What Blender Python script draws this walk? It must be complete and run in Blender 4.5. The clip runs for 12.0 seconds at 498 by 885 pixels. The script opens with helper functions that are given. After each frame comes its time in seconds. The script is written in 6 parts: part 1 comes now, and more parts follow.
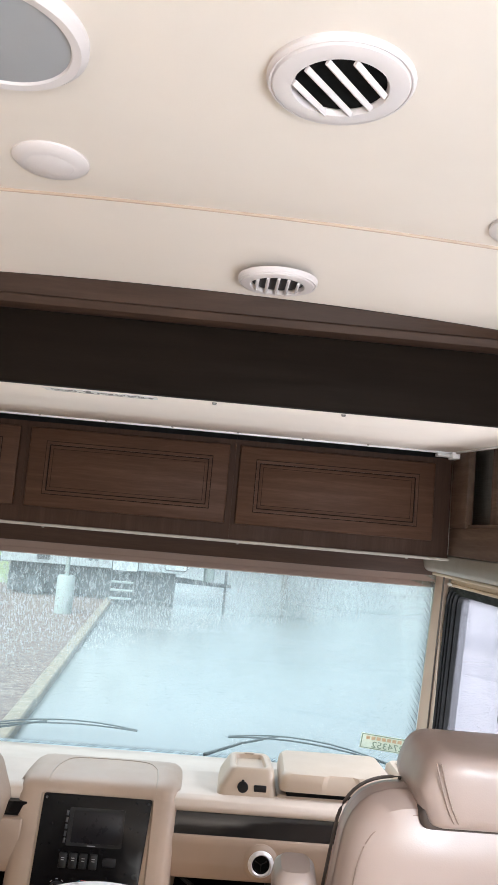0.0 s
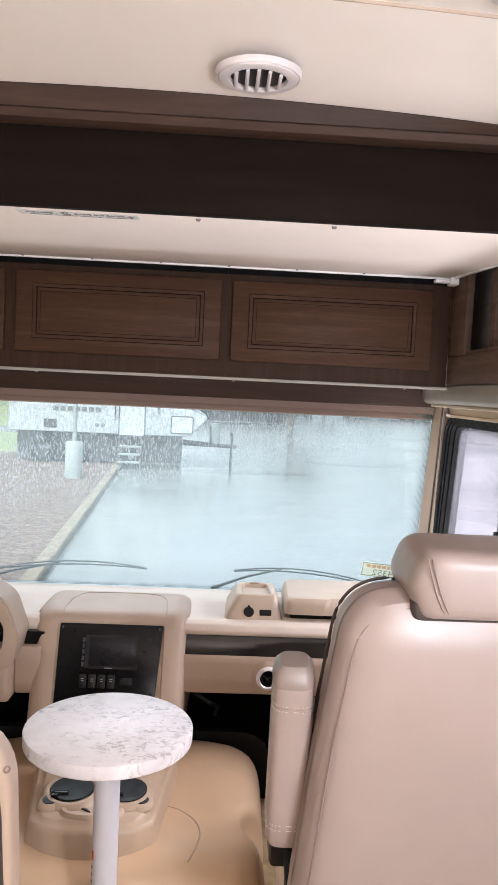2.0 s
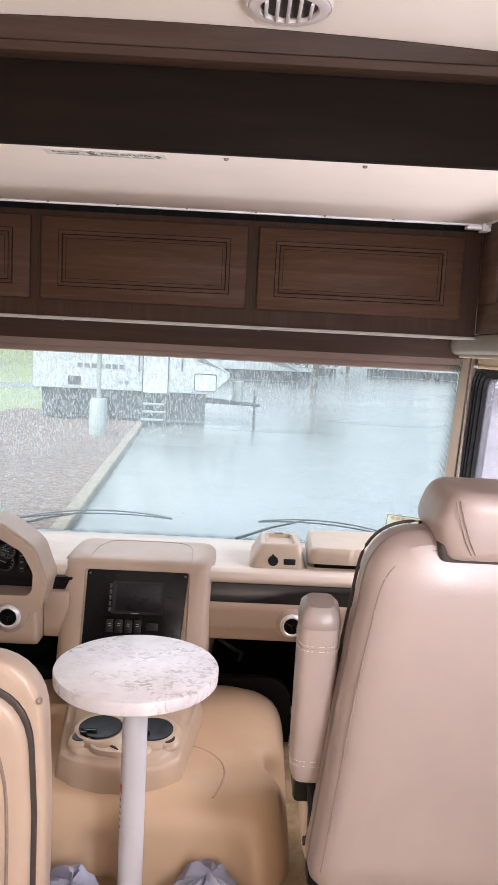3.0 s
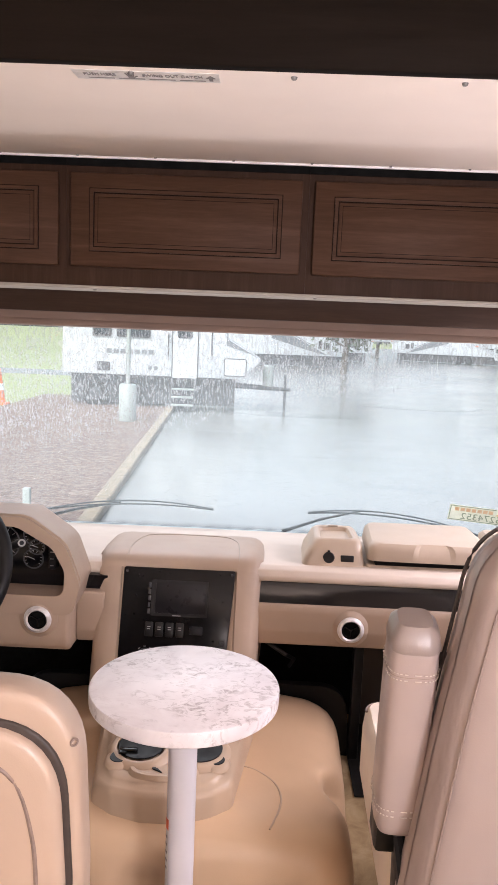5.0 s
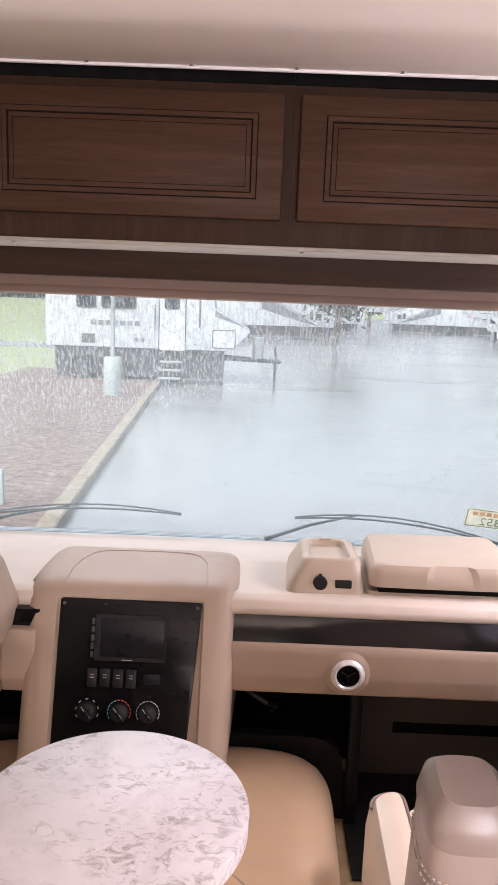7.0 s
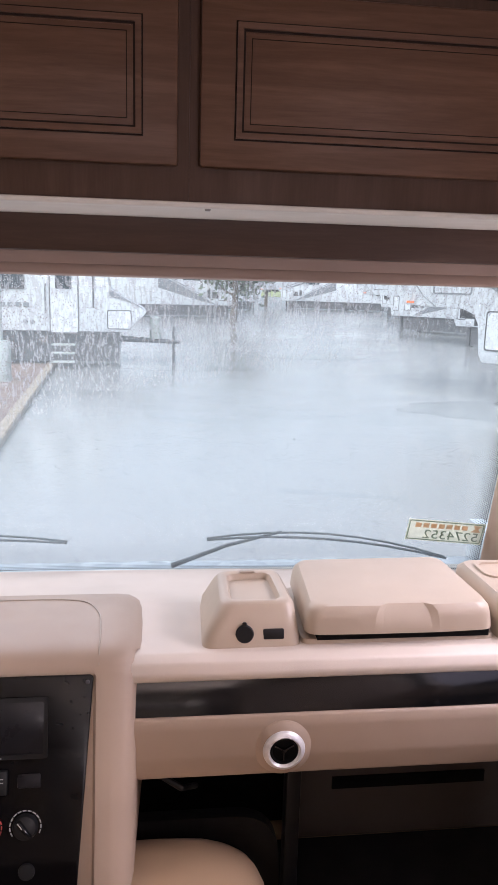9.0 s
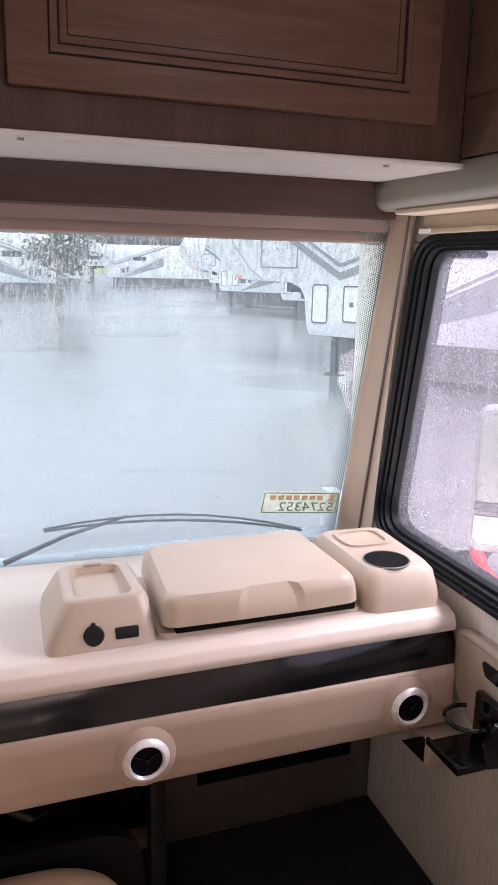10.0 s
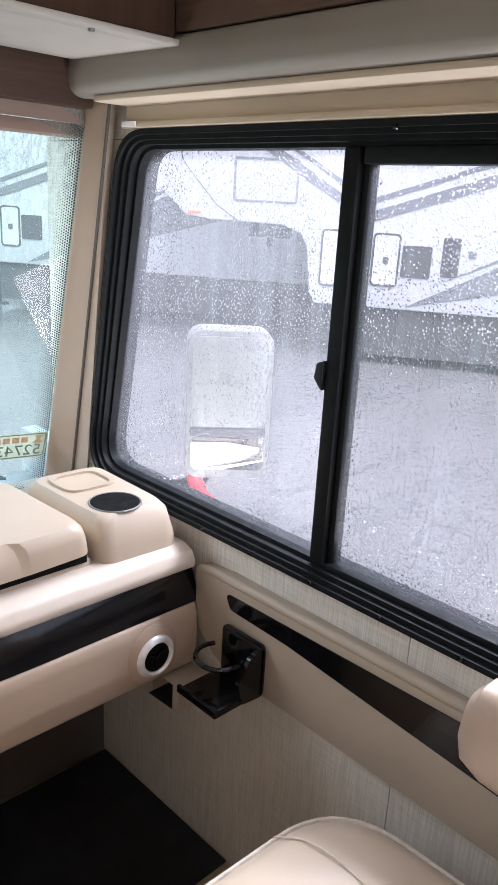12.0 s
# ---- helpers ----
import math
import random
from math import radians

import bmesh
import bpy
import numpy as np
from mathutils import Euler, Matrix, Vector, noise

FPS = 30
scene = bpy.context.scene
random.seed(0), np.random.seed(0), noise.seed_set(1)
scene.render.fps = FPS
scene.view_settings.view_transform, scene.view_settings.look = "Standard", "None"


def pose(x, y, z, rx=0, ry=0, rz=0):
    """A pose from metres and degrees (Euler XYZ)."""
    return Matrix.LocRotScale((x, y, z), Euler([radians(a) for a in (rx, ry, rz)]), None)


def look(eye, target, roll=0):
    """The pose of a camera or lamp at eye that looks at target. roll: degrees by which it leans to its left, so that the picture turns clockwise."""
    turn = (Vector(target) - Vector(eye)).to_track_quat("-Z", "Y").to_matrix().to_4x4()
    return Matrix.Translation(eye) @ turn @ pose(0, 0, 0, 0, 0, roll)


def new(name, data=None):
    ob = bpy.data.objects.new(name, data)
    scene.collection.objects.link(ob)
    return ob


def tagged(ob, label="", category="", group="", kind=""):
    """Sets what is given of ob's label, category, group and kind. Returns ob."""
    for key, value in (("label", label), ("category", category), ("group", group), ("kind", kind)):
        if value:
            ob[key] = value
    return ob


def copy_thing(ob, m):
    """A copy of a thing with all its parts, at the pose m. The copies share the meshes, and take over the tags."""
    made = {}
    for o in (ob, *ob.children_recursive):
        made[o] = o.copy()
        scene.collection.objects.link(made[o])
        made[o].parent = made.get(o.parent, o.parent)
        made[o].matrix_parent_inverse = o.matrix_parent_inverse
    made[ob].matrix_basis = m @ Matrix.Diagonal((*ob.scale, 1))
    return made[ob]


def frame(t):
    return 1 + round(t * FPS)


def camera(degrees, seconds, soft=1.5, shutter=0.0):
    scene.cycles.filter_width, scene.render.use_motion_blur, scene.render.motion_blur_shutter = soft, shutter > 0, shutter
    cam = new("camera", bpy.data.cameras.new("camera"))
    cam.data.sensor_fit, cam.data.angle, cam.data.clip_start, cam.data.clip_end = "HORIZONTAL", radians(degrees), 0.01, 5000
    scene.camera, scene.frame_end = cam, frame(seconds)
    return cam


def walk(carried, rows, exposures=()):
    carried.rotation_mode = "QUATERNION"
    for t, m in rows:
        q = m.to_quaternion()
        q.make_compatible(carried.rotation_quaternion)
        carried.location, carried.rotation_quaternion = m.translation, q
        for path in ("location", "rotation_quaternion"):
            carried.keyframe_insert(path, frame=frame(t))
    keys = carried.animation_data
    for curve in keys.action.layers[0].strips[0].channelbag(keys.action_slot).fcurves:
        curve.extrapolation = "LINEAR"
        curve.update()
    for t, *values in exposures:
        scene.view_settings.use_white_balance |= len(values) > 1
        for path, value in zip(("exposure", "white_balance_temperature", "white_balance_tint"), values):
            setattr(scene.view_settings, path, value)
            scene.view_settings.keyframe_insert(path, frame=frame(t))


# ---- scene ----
cam = camera(36.4, 12.0)
PATH = [
    (0, (0.283, 0.612, 1.55), (0.354, 2.599, 1.77), 5.0),
    (0.5, (0.303, 0.623, 1.514), (0.43, 2.615, 1.651), 4.2),
    (1, (0.309, 0.633, 1.5), (0.429, 2.628, 1.549), 3.6),
    (1.5, (0.311, 0.636, 1.478), (0.412, 2.633, 1.421), 3.0),
    (2, (0.315, 0.642, 1.467), (0.401, 2.636, 1.329), 2.7),
    (2.5, (0.317, 0.642, 1.442), (0.381, 2.631, 1.24), 2.7),
    (3, (0.308, 0.641, 1.437), (0.339, 2.625, 1.189), 2.9),
    (5, (0.239, 0.892, 1.396), (0.198, 2.871, 1.107), 2.4),
    (5.5, (0.286, 1.014, 1.393), (0.222, 2.99, 1.086), 2.0),
    (6, (0.303, 1.133, 1.391), (0.24, 3.104, 1.057), 2.1),
    (6.5, (0.277, 1.264, 1.39), (0.242, 3.232, 1.039), 2.2),
    (8.5, (0.282, 1.666, 1.369), (0.376, 3.625, 0.978), 2.0),
    (9, (0.28, 1.78, 1.381), (0.524, 3.723, 0.973), 1.6),
    (9.5, (0.249, 1.877, 1.353), (0.683, 3.781, 0.921), 1.4),
    (10, (0.292, 1.928, 1.34), (0.953, 3.76, 0.885), 1.3),
    (10.5, (0.342, 1.974, 1.318), (1.224, 3.703, 0.837), 1.4),
    (11, (0.351, 2.041, 1.312), (1.431, 3.638, 0.782), 1.6),
    (11.5, (0.329, 2.082, 1.303), (1.565, 3.548, 0.736), 2.2),
    (12, (0.31, 2.115, 1.3), (1.663, 3.458, 0.695), 3.3),
]
walk(cam, [(t, look(eye, target, roll)) for t, eye, target, roll in PATH], [(0, 1.63, 6100, 10), (1, 1.62, 6350, 14), (2.5, 1.62, 6300, 17), (5, 1.67, 6750, 26), (6.5, 1.60, 6750, 26), (8.5, 1.46, 6400, 28), (10.5, 1.55, 6250, 23), (12, 1.59, 5950, 11)])

# ---- world, sun, window light and fill lamps ----
world = bpy.data.worlds.new("overcast_sky")
scene.world = world
world.use_nodes = True
wn = world.node_tree
sky = wn.nodes.new("ShaderNodeTexSky")
sky.sky_type = "NISHITA"
sky.sun_disc = False
sky.sun_elevation = radians(52)
sky.sun_rotation = radians(210)
sky.air_density = 1.0
sky.dust_density = 6.0
sky.ozone_density = 1.0
cloud = wn.nodes.new("ShaderNodeHueSaturation")
cloud.inputs["Saturation"].default_value = 0.45
wn.links.new(sky.outputs["Color"], cloud.inputs["Color"])
wn.links.new(cloud.outputs["Color"], wn.nodes["Background"].inputs["Color"])
wn.nodes["Background"].inputs["Strength"].default_value = 0.133

sun_data = bpy.data.lights.new("sun", "SUN")
sun_data.energy, sun_data.angle, sun_data.color = 0.7, radians(40), (1.0, 0.97, 0.93)
sun = new("sun", sun_data)
sun.matrix_world = look((-4, -7, 14), (0, 0, 0))


def area_lamp(name, place, target, w, h, power, colour):
    d = bpy.data.lights.new(name, "AREA")
    d.shape, d.size, d.size_y, d.energy, d.color = "RECTANGLE", w, h, power, colour
    o = new(name, d)
    o.matrix_world = look(place, target)
    return o


# area lamps for daylight: sky over the passenger window and windshield, an unseen entry door;
# added fill: left and right have no window, sill and low mimic ground bounce
area_lamp("fill_lamp_left", (-1.13, -0.6, 1.2), (-0.4, -0.4, 2.3), 1.2, 0.7, 9, (1.0, 0.95, 0.92))
area_lamp("fill_lamp_right", (1.13, -0.7, 1.2), (0.35, -0.2, 2.3), 1.2, 0.7, 33, (1.0, 0.95, 0.885))
area_lamp("window_light_passenger", (1.92, 2.90, 1.80), (0.30, 2.80, 0.30), 1.2, 0.42, 13, (0.97, 0.97, 1.0))
area_lamp("fill_lamp_sill", (1.42, 2.7, 0.34), (0.1, 2.35, 1.75), 1.3, 0.26, 7, (1.0, 0.96, 0.92))
area_lamp("window_light_front", (-0.45, 4.25, 1.95), (0.75, 2.6, 0.5), 2.0, 0.6, 10, (0.97, 0.98, 1.0))
area_lamp("fill_lamp_low", (0.1, 4.2, 0.25), (0.15, 2.4, 1.85), 1.9, 0.3, 4.5, (1.0, 0.97, 0.93))
area_lamp("window_light_door", (1.12, 0.55, 1.2), (0.3, 1.9, 0.7), 0.34, 0.95, 12, (0.84, 0.92, 1.0))


# ---- materials ----
def material(name):
    m = bpy.data.materials.new(name)
    m.use_nodes = True
    n = m.node_tree
    return m, n, n.nodes["Principled BSDF"]


def coords(n, scale=(1, 1, 1), kind="Object"):
    tc = n.nodes.new("ShaderNodeTexCoord")
    mp = n.nodes.new("ShaderNodeMapping")
    mp.inputs["Scale"].default_value = scale
    n.links.new(tc.outputs[kind], mp.inputs["Vector"])
    return mp.outputs["Vector"]


def noise_tex(n, vec, scale, detail=4, rough=0.55, dist=0.0):
    t = n.nodes.new("ShaderNodeTexNoise")
    t.inputs["Scale"].default_value = scale
    t.inputs["Detail"].default_value = detail
    t.inputs["Roughness"].default_value = rough
    t.inputs["Distortion"].default_value = dist
    n.links.new(vec, t.inputs["Vector"])
    return t.outputs["Fac"]


def ramp(n, fac, stops):
    r = n.nodes.new("ShaderNodeValToRGB")
    e = r.color_ramp.elements
    while len(e) < len(stops):
        e.new(0.5)
    for k, (p, c) in enumerate(stops):
        e[k].position = p
        e[k].color = (*c, 1) if len(c) == 3 else c
    n.links.new(fac, r.inputs["Fac"])
    return r.outputs["Color"]


def bump(n, bsdf, height, strength, distance=0.002):
    b = n.nodes.new("ShaderNodeBump")
    b.inputs["Strength"].default_value = strength
    b.inputs["Distance"].default_value = distance
    n.links.new(height, b.inputs["Height"])
    n.links.new(b.outputs["Normal"], bsdf.inputs["Normal"])
    return b


def mix(n, fac, a, b, blend="MIX"):
    m = n.nodes.new("ShaderNodeMix")
    m.data_type, m.blend_type = "RGBA", blend
    if isinstance(fac, (int, float)):
        m.inputs[0].default_value = fac
    else:
        n.links.new(fac, m.inputs[0])
    for sock, v in ((m.inputs[6], a), (m.inputs[7], b)):
        if isinstance(v, tuple):
            sock.default_value = (*v, 1)
        else:
            n.links.new(v, sock)
    return m.outputs[2]


def tone(c, k):
    return tuple(min(1.0, v * k) for v in c)


def moulded(name, colour, rough=0.5, grain=900, depth=0.35, vary=0.06, spec=0.5):
    """Moulded plastic or vinyl: faint patches, fine grain, uneven gloss."""
    m, n, b = material(name)
    v = coords(n)
    big = noise_tex(n, v, 5.0, 3)
    n.links.new(ramp(n, big, [(0.3, tone(colour, 1 - vary)), (0.7, tone(colour, 1 + vary))]), b.inputs["Base Color"])
    fine = noise_tex(n, v, grain, 2)
    bump(n, b, fine, depth, 0.0006)
    rr = ramp(n, noise_tex(n, v, 14, 3), [(0.3, (rough - 0.05,) * 3), (0.7, (rough + 0.06,) * 3)])
    n.links.new(rr, b.inputs["Roughness"])
    b.inputs["Specular IOR Level"].default_value = spec
    return m


def leather(name, colour, rough=0.42):
    """Seat vinyl: pebble grain, soft creases, slight colour drift."""
    m, n, b = material(name)
    v = coords(n)
    big = noise_tex(n, v, 4.0, 4)
    n.links.new(ramp(n, big, [(0.3, tone(colour, 0.93)), (0.7, tone(colour, 1.06))]), b.inputs["Base Color"])
    vor = n.nodes.new("ShaderNodeTexVoronoi")
    vor.inputs["Scale"].default_value = 420
    n.links.new(v, vor.inputs["Vector"])
    soft = noise_tex(n, v, 22, 3)
    add = n.nodes.new("ShaderNodeMath")
    add.operation = "MULTIPLY_ADD"
    n.links.new(soft, add.inputs[0])
    add.inputs[1].default_value = 1.6
    n.links.new(vor.outputs["Distance"], add.inputs[2])
    bump(n, b, add.outputs[0], 0.10, 0.0008)
    n.links.new(ramp(n, soft, [(0.3, (rough - 0.06,) * 3), (0.7, (rough + 0.08,) * 3)]), b.inputs["Roughness"])
    b.inputs["Coat Weight"].default_value, b.inputs["Coat Roughness"].default_value = 0.25, 0.28
    return m


def wood(name, dark, light, along="x", rough=0.45, spec=0.15):
    m, n, b = material(name)
    s = {"x": (1.2, 16, 16), "y": (16, 1.2, 16), "z": (16, 16, 1.2)}[along]
    v = coords(n, s)
    g = noise_tex(n, v, 2.6, 7, 0.62, 0.6)
    f = noise_tex(n, v, 16, 3, 0.6)
    c = ramp(n, g, [(0.28, dark), (0.5, tone(dark, 1.25)), (0.74, light)])
    c = mix(n, 0.22, c, ramp(n, f, [(0.35, dark), (0.65, light)]))
    n.links.new(c, b.inputs["Base Color"])
    bump(n, b, f, 0.12, 0.0008)
    b.inputs["Specular IOR Level"].default_value = spec
    n.links.new(ramp(n, g, [(0.3, (rough + 0.1,) * 3), (0.7, (rough - 0.05,) * 3)]), b.inputs["Roughness"])
    return m


def gloss(name, colour, rough, metal=0.0, spec=0.5):
    m, n, b = material(name)
    v = coords(n)
    b.inputs["Specular IOR Level"].default_value = spec
    n.links.new(ramp(n, noise_tex(n, v, 60, 3), [(0.3, tone(colour, 0.85)), (0.7, tone(colour, 1.15))]), b.inputs["Base Color"])
    n.links.new(ramp(n, noise_tex(n, v, 35, 4), [(0.3, (rough * 0.8,) * 3), (0.7, (rough * 1.3,) * 3)]), b.inputs["Roughness"])
    b.inputs["Metallic"].default_value = metal
    return m


def wallpaper(name, warm, pale):
    """Linen-look wallboard: crossed threads over a mottled ground."""
    m, n, b = material(name)
    weft = noise_tex(n, coords(n, (8, 8, 420)), 1.4, 3)
    warp = noise_tex(n, coords(n, (420, 420, 9)), 1.4, 3)
    c1 = ramp(n, weft, [(0.35, warm), (0.62, pale)])
    c2 = ramp(n, warp, [(0.35, tone(warm, 0.82)), (0.62, pale)])
    n.links.new(mix(n, 0.5, c1, c2), b.inputs["Base Color"])
    bump(n, b, warp, 0.15, 0.0005)
    b.inputs["Roughness"].default_value = 0.6
    return m


def laminate_marble(name):
    m, n, b = material(name)
    v = coords(n)
    base = ramp(n, noise_tex(n, v, 7, 5, 0.6, 0.8), [(0.3, (0.66, 0.60, 0.60)), (0.65, (0.84, 0.80, 0.80))])
    patch = noise_tex(n, v, 6, 4, 0.6, 0.6)
    speck = noise_tex(n, coords(n, (16, 24, 16)), 2.4, 7, 0.72, 1.0)
    mul = n.nodes.new("ShaderNodeMath")
    mul.operation = "MULTIPLY"
    n.links.new(ramp(n, patch, [(0.40, (0, 0, 0)), (0.56, (1, 1, 1))]), mul.inputs[0])
    n.links.new(ramp(n, speck, [(0.5, (0, 0, 0)), (0.62, (1, 1, 1))]), mul.inputs[1])
    n.links.new(mix(n, mul.outputs[0], base, (0.40, 0.345, 0.335)), b.inputs["Base Color"])
    b.inputs["Roughness"].default_value = 0.38
    return m


def pane(name, tint, fog, drops, drop_scale, haze=(0.9, 0.95, 1.0), runs_across=110, unwiped=(1.0, 1.25, -0.22, 0.1, 0.8), streak=1.0):
    """Window glass with a film of moisture and rain drops on its outside."""
    m, n, b = material(name)
    n.nodes.remove(b)
    out = n.nodes["Material Output"]
    clear = n.nodes.new("ShaderNodeBsdfTransparent")
    clear.inputs["Color"].default_value = (*tint, 1)
    film = n.nodes.new("ShaderNodeBsdfTranslucent")
    film.inputs["Color"].default_value = (*haze, 1)
    v = coords(n)
    runs = noise_tex(n, coords(n, (26, 26, 1.6)), 1.5, 4, 0.6)
    wide = noise_tex(n, v, 2.2, 3)
    fogf = n.nodes.new("ShaderNodeMath")
    fogf.operation = "MULTIPLY"
    n.links.new(ramp(n, runs, [(0.35, (fog * 0.78,) * 3), (0.7, (fog * 1.12,) * 3)]), fogf.inputs[0])
    n.links.new(ramp(n, wide, [(0.3, (0.9,) * 3), (0.7, (1.08,) * 3)]), fogf.inputs[1])
    s1 = n.nodes.new("ShaderNodeMixShader")
    n.links.new(fogf.outputs[0], s1.inputs[0])
    n.links.new(clear.outputs[0], s1.inputs[1])
    n.links.new(film.outputs[0], s1.inputs[2])
    vor = n.nodes.new("ShaderNodeTexVoronoi")
    vor.inputs["Scale"].default_value = drop_scale
    vor.inputs["Randomness"].default_value = 1.0
    n.links.new(v, vor.inputs["Vector"])
    keep = noise_tex(n, coords(n, (5, 5, 1.5)), 1.6, 3)
    disc = ramp(n, vor.outputs["Distance"], [(0.22, (1, 1, 1)), (0.36, (0, 0, 0))])
    sel = n.nodes.new("ShaderNodeSeparateColor")
    n.links.new(vor.outputs["Color"], sel.inputs[0])
    pick = n.nodes.new("ShaderNodeMath")
    pick.operation = "LESS_THAN"
    n.links.new(sel.outputs[0], pick.inputs[0])
    n.links.new(ramp(n, keep, [(0.36, (drops * 0.4,) * 3), (0.54, (drops,) * 3)]), pick.inputs[1])
    both = n.nodes.new("ShaderNodeMath")
    both.operation = "MULTIPLY"
    n.links.new(disc, both.inputs[0])
    n.links.new(pick.outputs[0], both.inputs[1])
    lens = n.nodes.new("ShaderNodeBsdfRefraction")
    lens.inputs["IOR"].default_value = 1.33
    lens.inputs["Roughness"].default_value = 0.12
    bp = n.nodes.new("ShaderNodeBump")
    bp.inputs["Strength"].default_value = 1.0
    bp.inputs["Distance"].default_value = 0.010
    n.links.new(disc, bp.inputs["Height"])
    n.links.new(bp.outputs["Normal"], lens.inputs["Normal"])
    # beads and runs of water that scatter daylight, thickest where the wipers do not reach
    where = n.nodes.new("ShaderNodeSeparateXYZ")
    n.links.new(v, where.inputs[0])
    lean = n.nodes.new("ShaderNodeMath")
    lean.operation = "MULTIPLY_ADD"
    n.links.new(where.outputs[0], lean.inputs[0])
    lean.inputs[1].default_value = unwiped[2]
    n.links.new(where.outputs[2], lean.inputs[2])
    zone = n.nodes.new("ShaderNodeMapRange")
    zone.inputs[1].default_value, zone.inputs[2].default_value = unwiped[0], unwiped[1]
    zone.inputs[3].default_value = unwiped[3]
    zone.inputs[4].default_value = unwiped[4]
    n.links.new(lean.outputs[0], zone.inputs[0])
    fine = noise_tex(n, coords(n, (runs_across, runs_across, runs_across * 0.014)), 1.0, 3, 0.6, 0.1)
    beads = noise_tex(n, coords(n, (1, 1, 0.6)), runs_across * 3.2, 2, 0.6)
    water = n.nodes.new("ShaderNodeMath")
    water.operation = "MULTIPLY"
    n.links.new(ramp(n, fine, [(0.50, (0, 0, 0)), (0.555, (streak,) * 3)]), water.inputs[0])
    n.links.new(ramp(n, beads, [(0.42, (0.15,) * 3), (0.54, (1, 1, 1))]), water.inputs[1])
    trail = n.nodes.new("ShaderNodeMath")
    trail.operation = "MULTIPLY"
    n.links.new(water.outputs[0], trail.inputs[0])
    n.links.new(zone.outputs[0], trail.inputs[1])
    bend = n.nodes.new("ShaderNodeBsdfRefraction")
    bend.inputs["IOR"].default_value, bend.inputs["Roughness"].default_value = 1.33, 0.12
    bent = n.nodes.new("ShaderNodeBump")
    bent.inputs["Strength"].default_value, bent.inputs["Distance"].default_value = 1.0, 0.004
    n.links.new(beads, bent.inputs["Height"])
    n.links.new(bent.outputs["Normal"], bend.inputs["Normal"])
    wet = n.nodes.new("ShaderNodeMixShader")
    wet.inputs[0].default_value = 0.7
    n.links.new(bend.outputs[0], wet.inputs[1])
    milk = n.nodes.new("ShaderNodeBsdfTranslucent")
    milk.inputs["Color"].default_value = (0.50, 0.58, 0.59, 1)
    n.links.new(milk.outputs[0], wet.inputs[2])
    s15 = n.nodes.new("ShaderNodeMixShader")
    n.links.new(trail.outputs[0], s15.inputs[0])
    n.links.new(s1.outputs[0], s15.inputs[1])
    n.links.new(wet.outputs[0], s15.inputs[2])
    gate = n.nodes.new("ShaderNodeMath")
    gate.operation = "MULTIPLY"
    n.links.new(both.outputs[0], gate.inputs[0])
    n.links.new(zone.outputs[0], gate.inputs[1])
    s2 = n.nodes.new("ShaderNodeMixShader")
    n.links.new(gate.outputs[0], s2.inputs[0])
    n.links.new(s15.outputs[0], s2.inputs[1])
    n.links.new(lens.outputs[0], s2.inputs[2])
    gl = n.nodes.new("ShaderNodeBsdfGlossy")
    gl.inputs["Roughness"].default_value = 0.02
    s3 = n.nodes.new("ShaderNodeMixShader")
    s3.inputs[0].default_value = 0.03
    n.links.new(s2.outputs[0], s3.inputs[1])
    n.links.new(gl.outputs[0], s3.inputs[2])
    n.links.new(s3.outputs[0], out.inputs["Surface"])
    return m


def backlit(name, colour):
    """Thin printed film on glass that lets daylight through."""
    m, n, b = material(name)
    n.nodes.remove(b)
    d, t = n.nodes.new("ShaderNodeBsdfDiffuse"), n.nodes.new("ShaderNodeBsdfTranslucent")
    c = ramp(n, noise_tex(n, coords(n), 90, 3), [(0.3, tone(colour, 0.93)), (0.7, tone(colour, 1.05))])
    s = n.nodes.new("ShaderNodeMixShader")
    s.inputs[0].default_value = 0.8
    for k, x in ((1, d), (2, t)):
        n.links.new(c, x.inputs["Color"])
        n.links.new(x.outputs[0], s.inputs[k])
    n.links.new(s.outputs[0], n.nodes["Material Output"].inputs["Surface"])
    return m


M = {}
M["ceiling"] = moulded("ceiling_vinyl", (0.75, 0.68, 0.62), 0.6, 500, 0.2, 0.02)
M["white_panel"] = moulded("cream_panel", (0.88, 0.80, 0.735), 0.55, 600, 0.15, 0.02)
# cream panel darkened to carry the dimness under the cabinets
M["dim_panel"] = moulded("dimmed_cream_panel", (0.34, 0.315, 0.275), 0.6, 600, 0.15, 0.02)
M["white_plastic"] = moulded("white_plastic", (0.80, 0.79, 0.79), 0.4, 900, 0.05, 0.02)
M["fitting"] = moulded("ceiling_fitting", (0.66, 0.61, 0.61), 0.45, 900, 0.05, 0.02)
M["grey_mesh"] = moulded("grey_speaker_cloth", (0.33, 0.34, 0.36), 0.8, 1800, 0.6, 0.05)
M["cabinet"] = wood("stained_maple", (0.046, 0.0225, 0.0132), (0.085, 0.045, 0.0275), "x", 0.5, 0.10)
M["cabinet_side"] = wood("stained_maple_side", (0.075, 0.046, 0.032), (0.15, 0.098, 0.068), "y")
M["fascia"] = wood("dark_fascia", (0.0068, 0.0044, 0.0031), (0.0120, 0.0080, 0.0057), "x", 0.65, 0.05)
M["groove"] = gloss("dark_glaze", (0.012, 0.0065, 0.0045), 0.7, 0.0, 0.08)
M["crown"] = wood("crown_wood", (0.034, 0.019, 0.013), (0.062, 0.036, 0.025), "x")
M["dash"] = moulded("dash_beige", (0.41, 0.308, 0.235), 0.5, 1100, 0.4)
M["dash_pad"] = moulded("dash_pad_cream", (0.60, 0.51, 0.43), 0.48, 1100, 0.4)
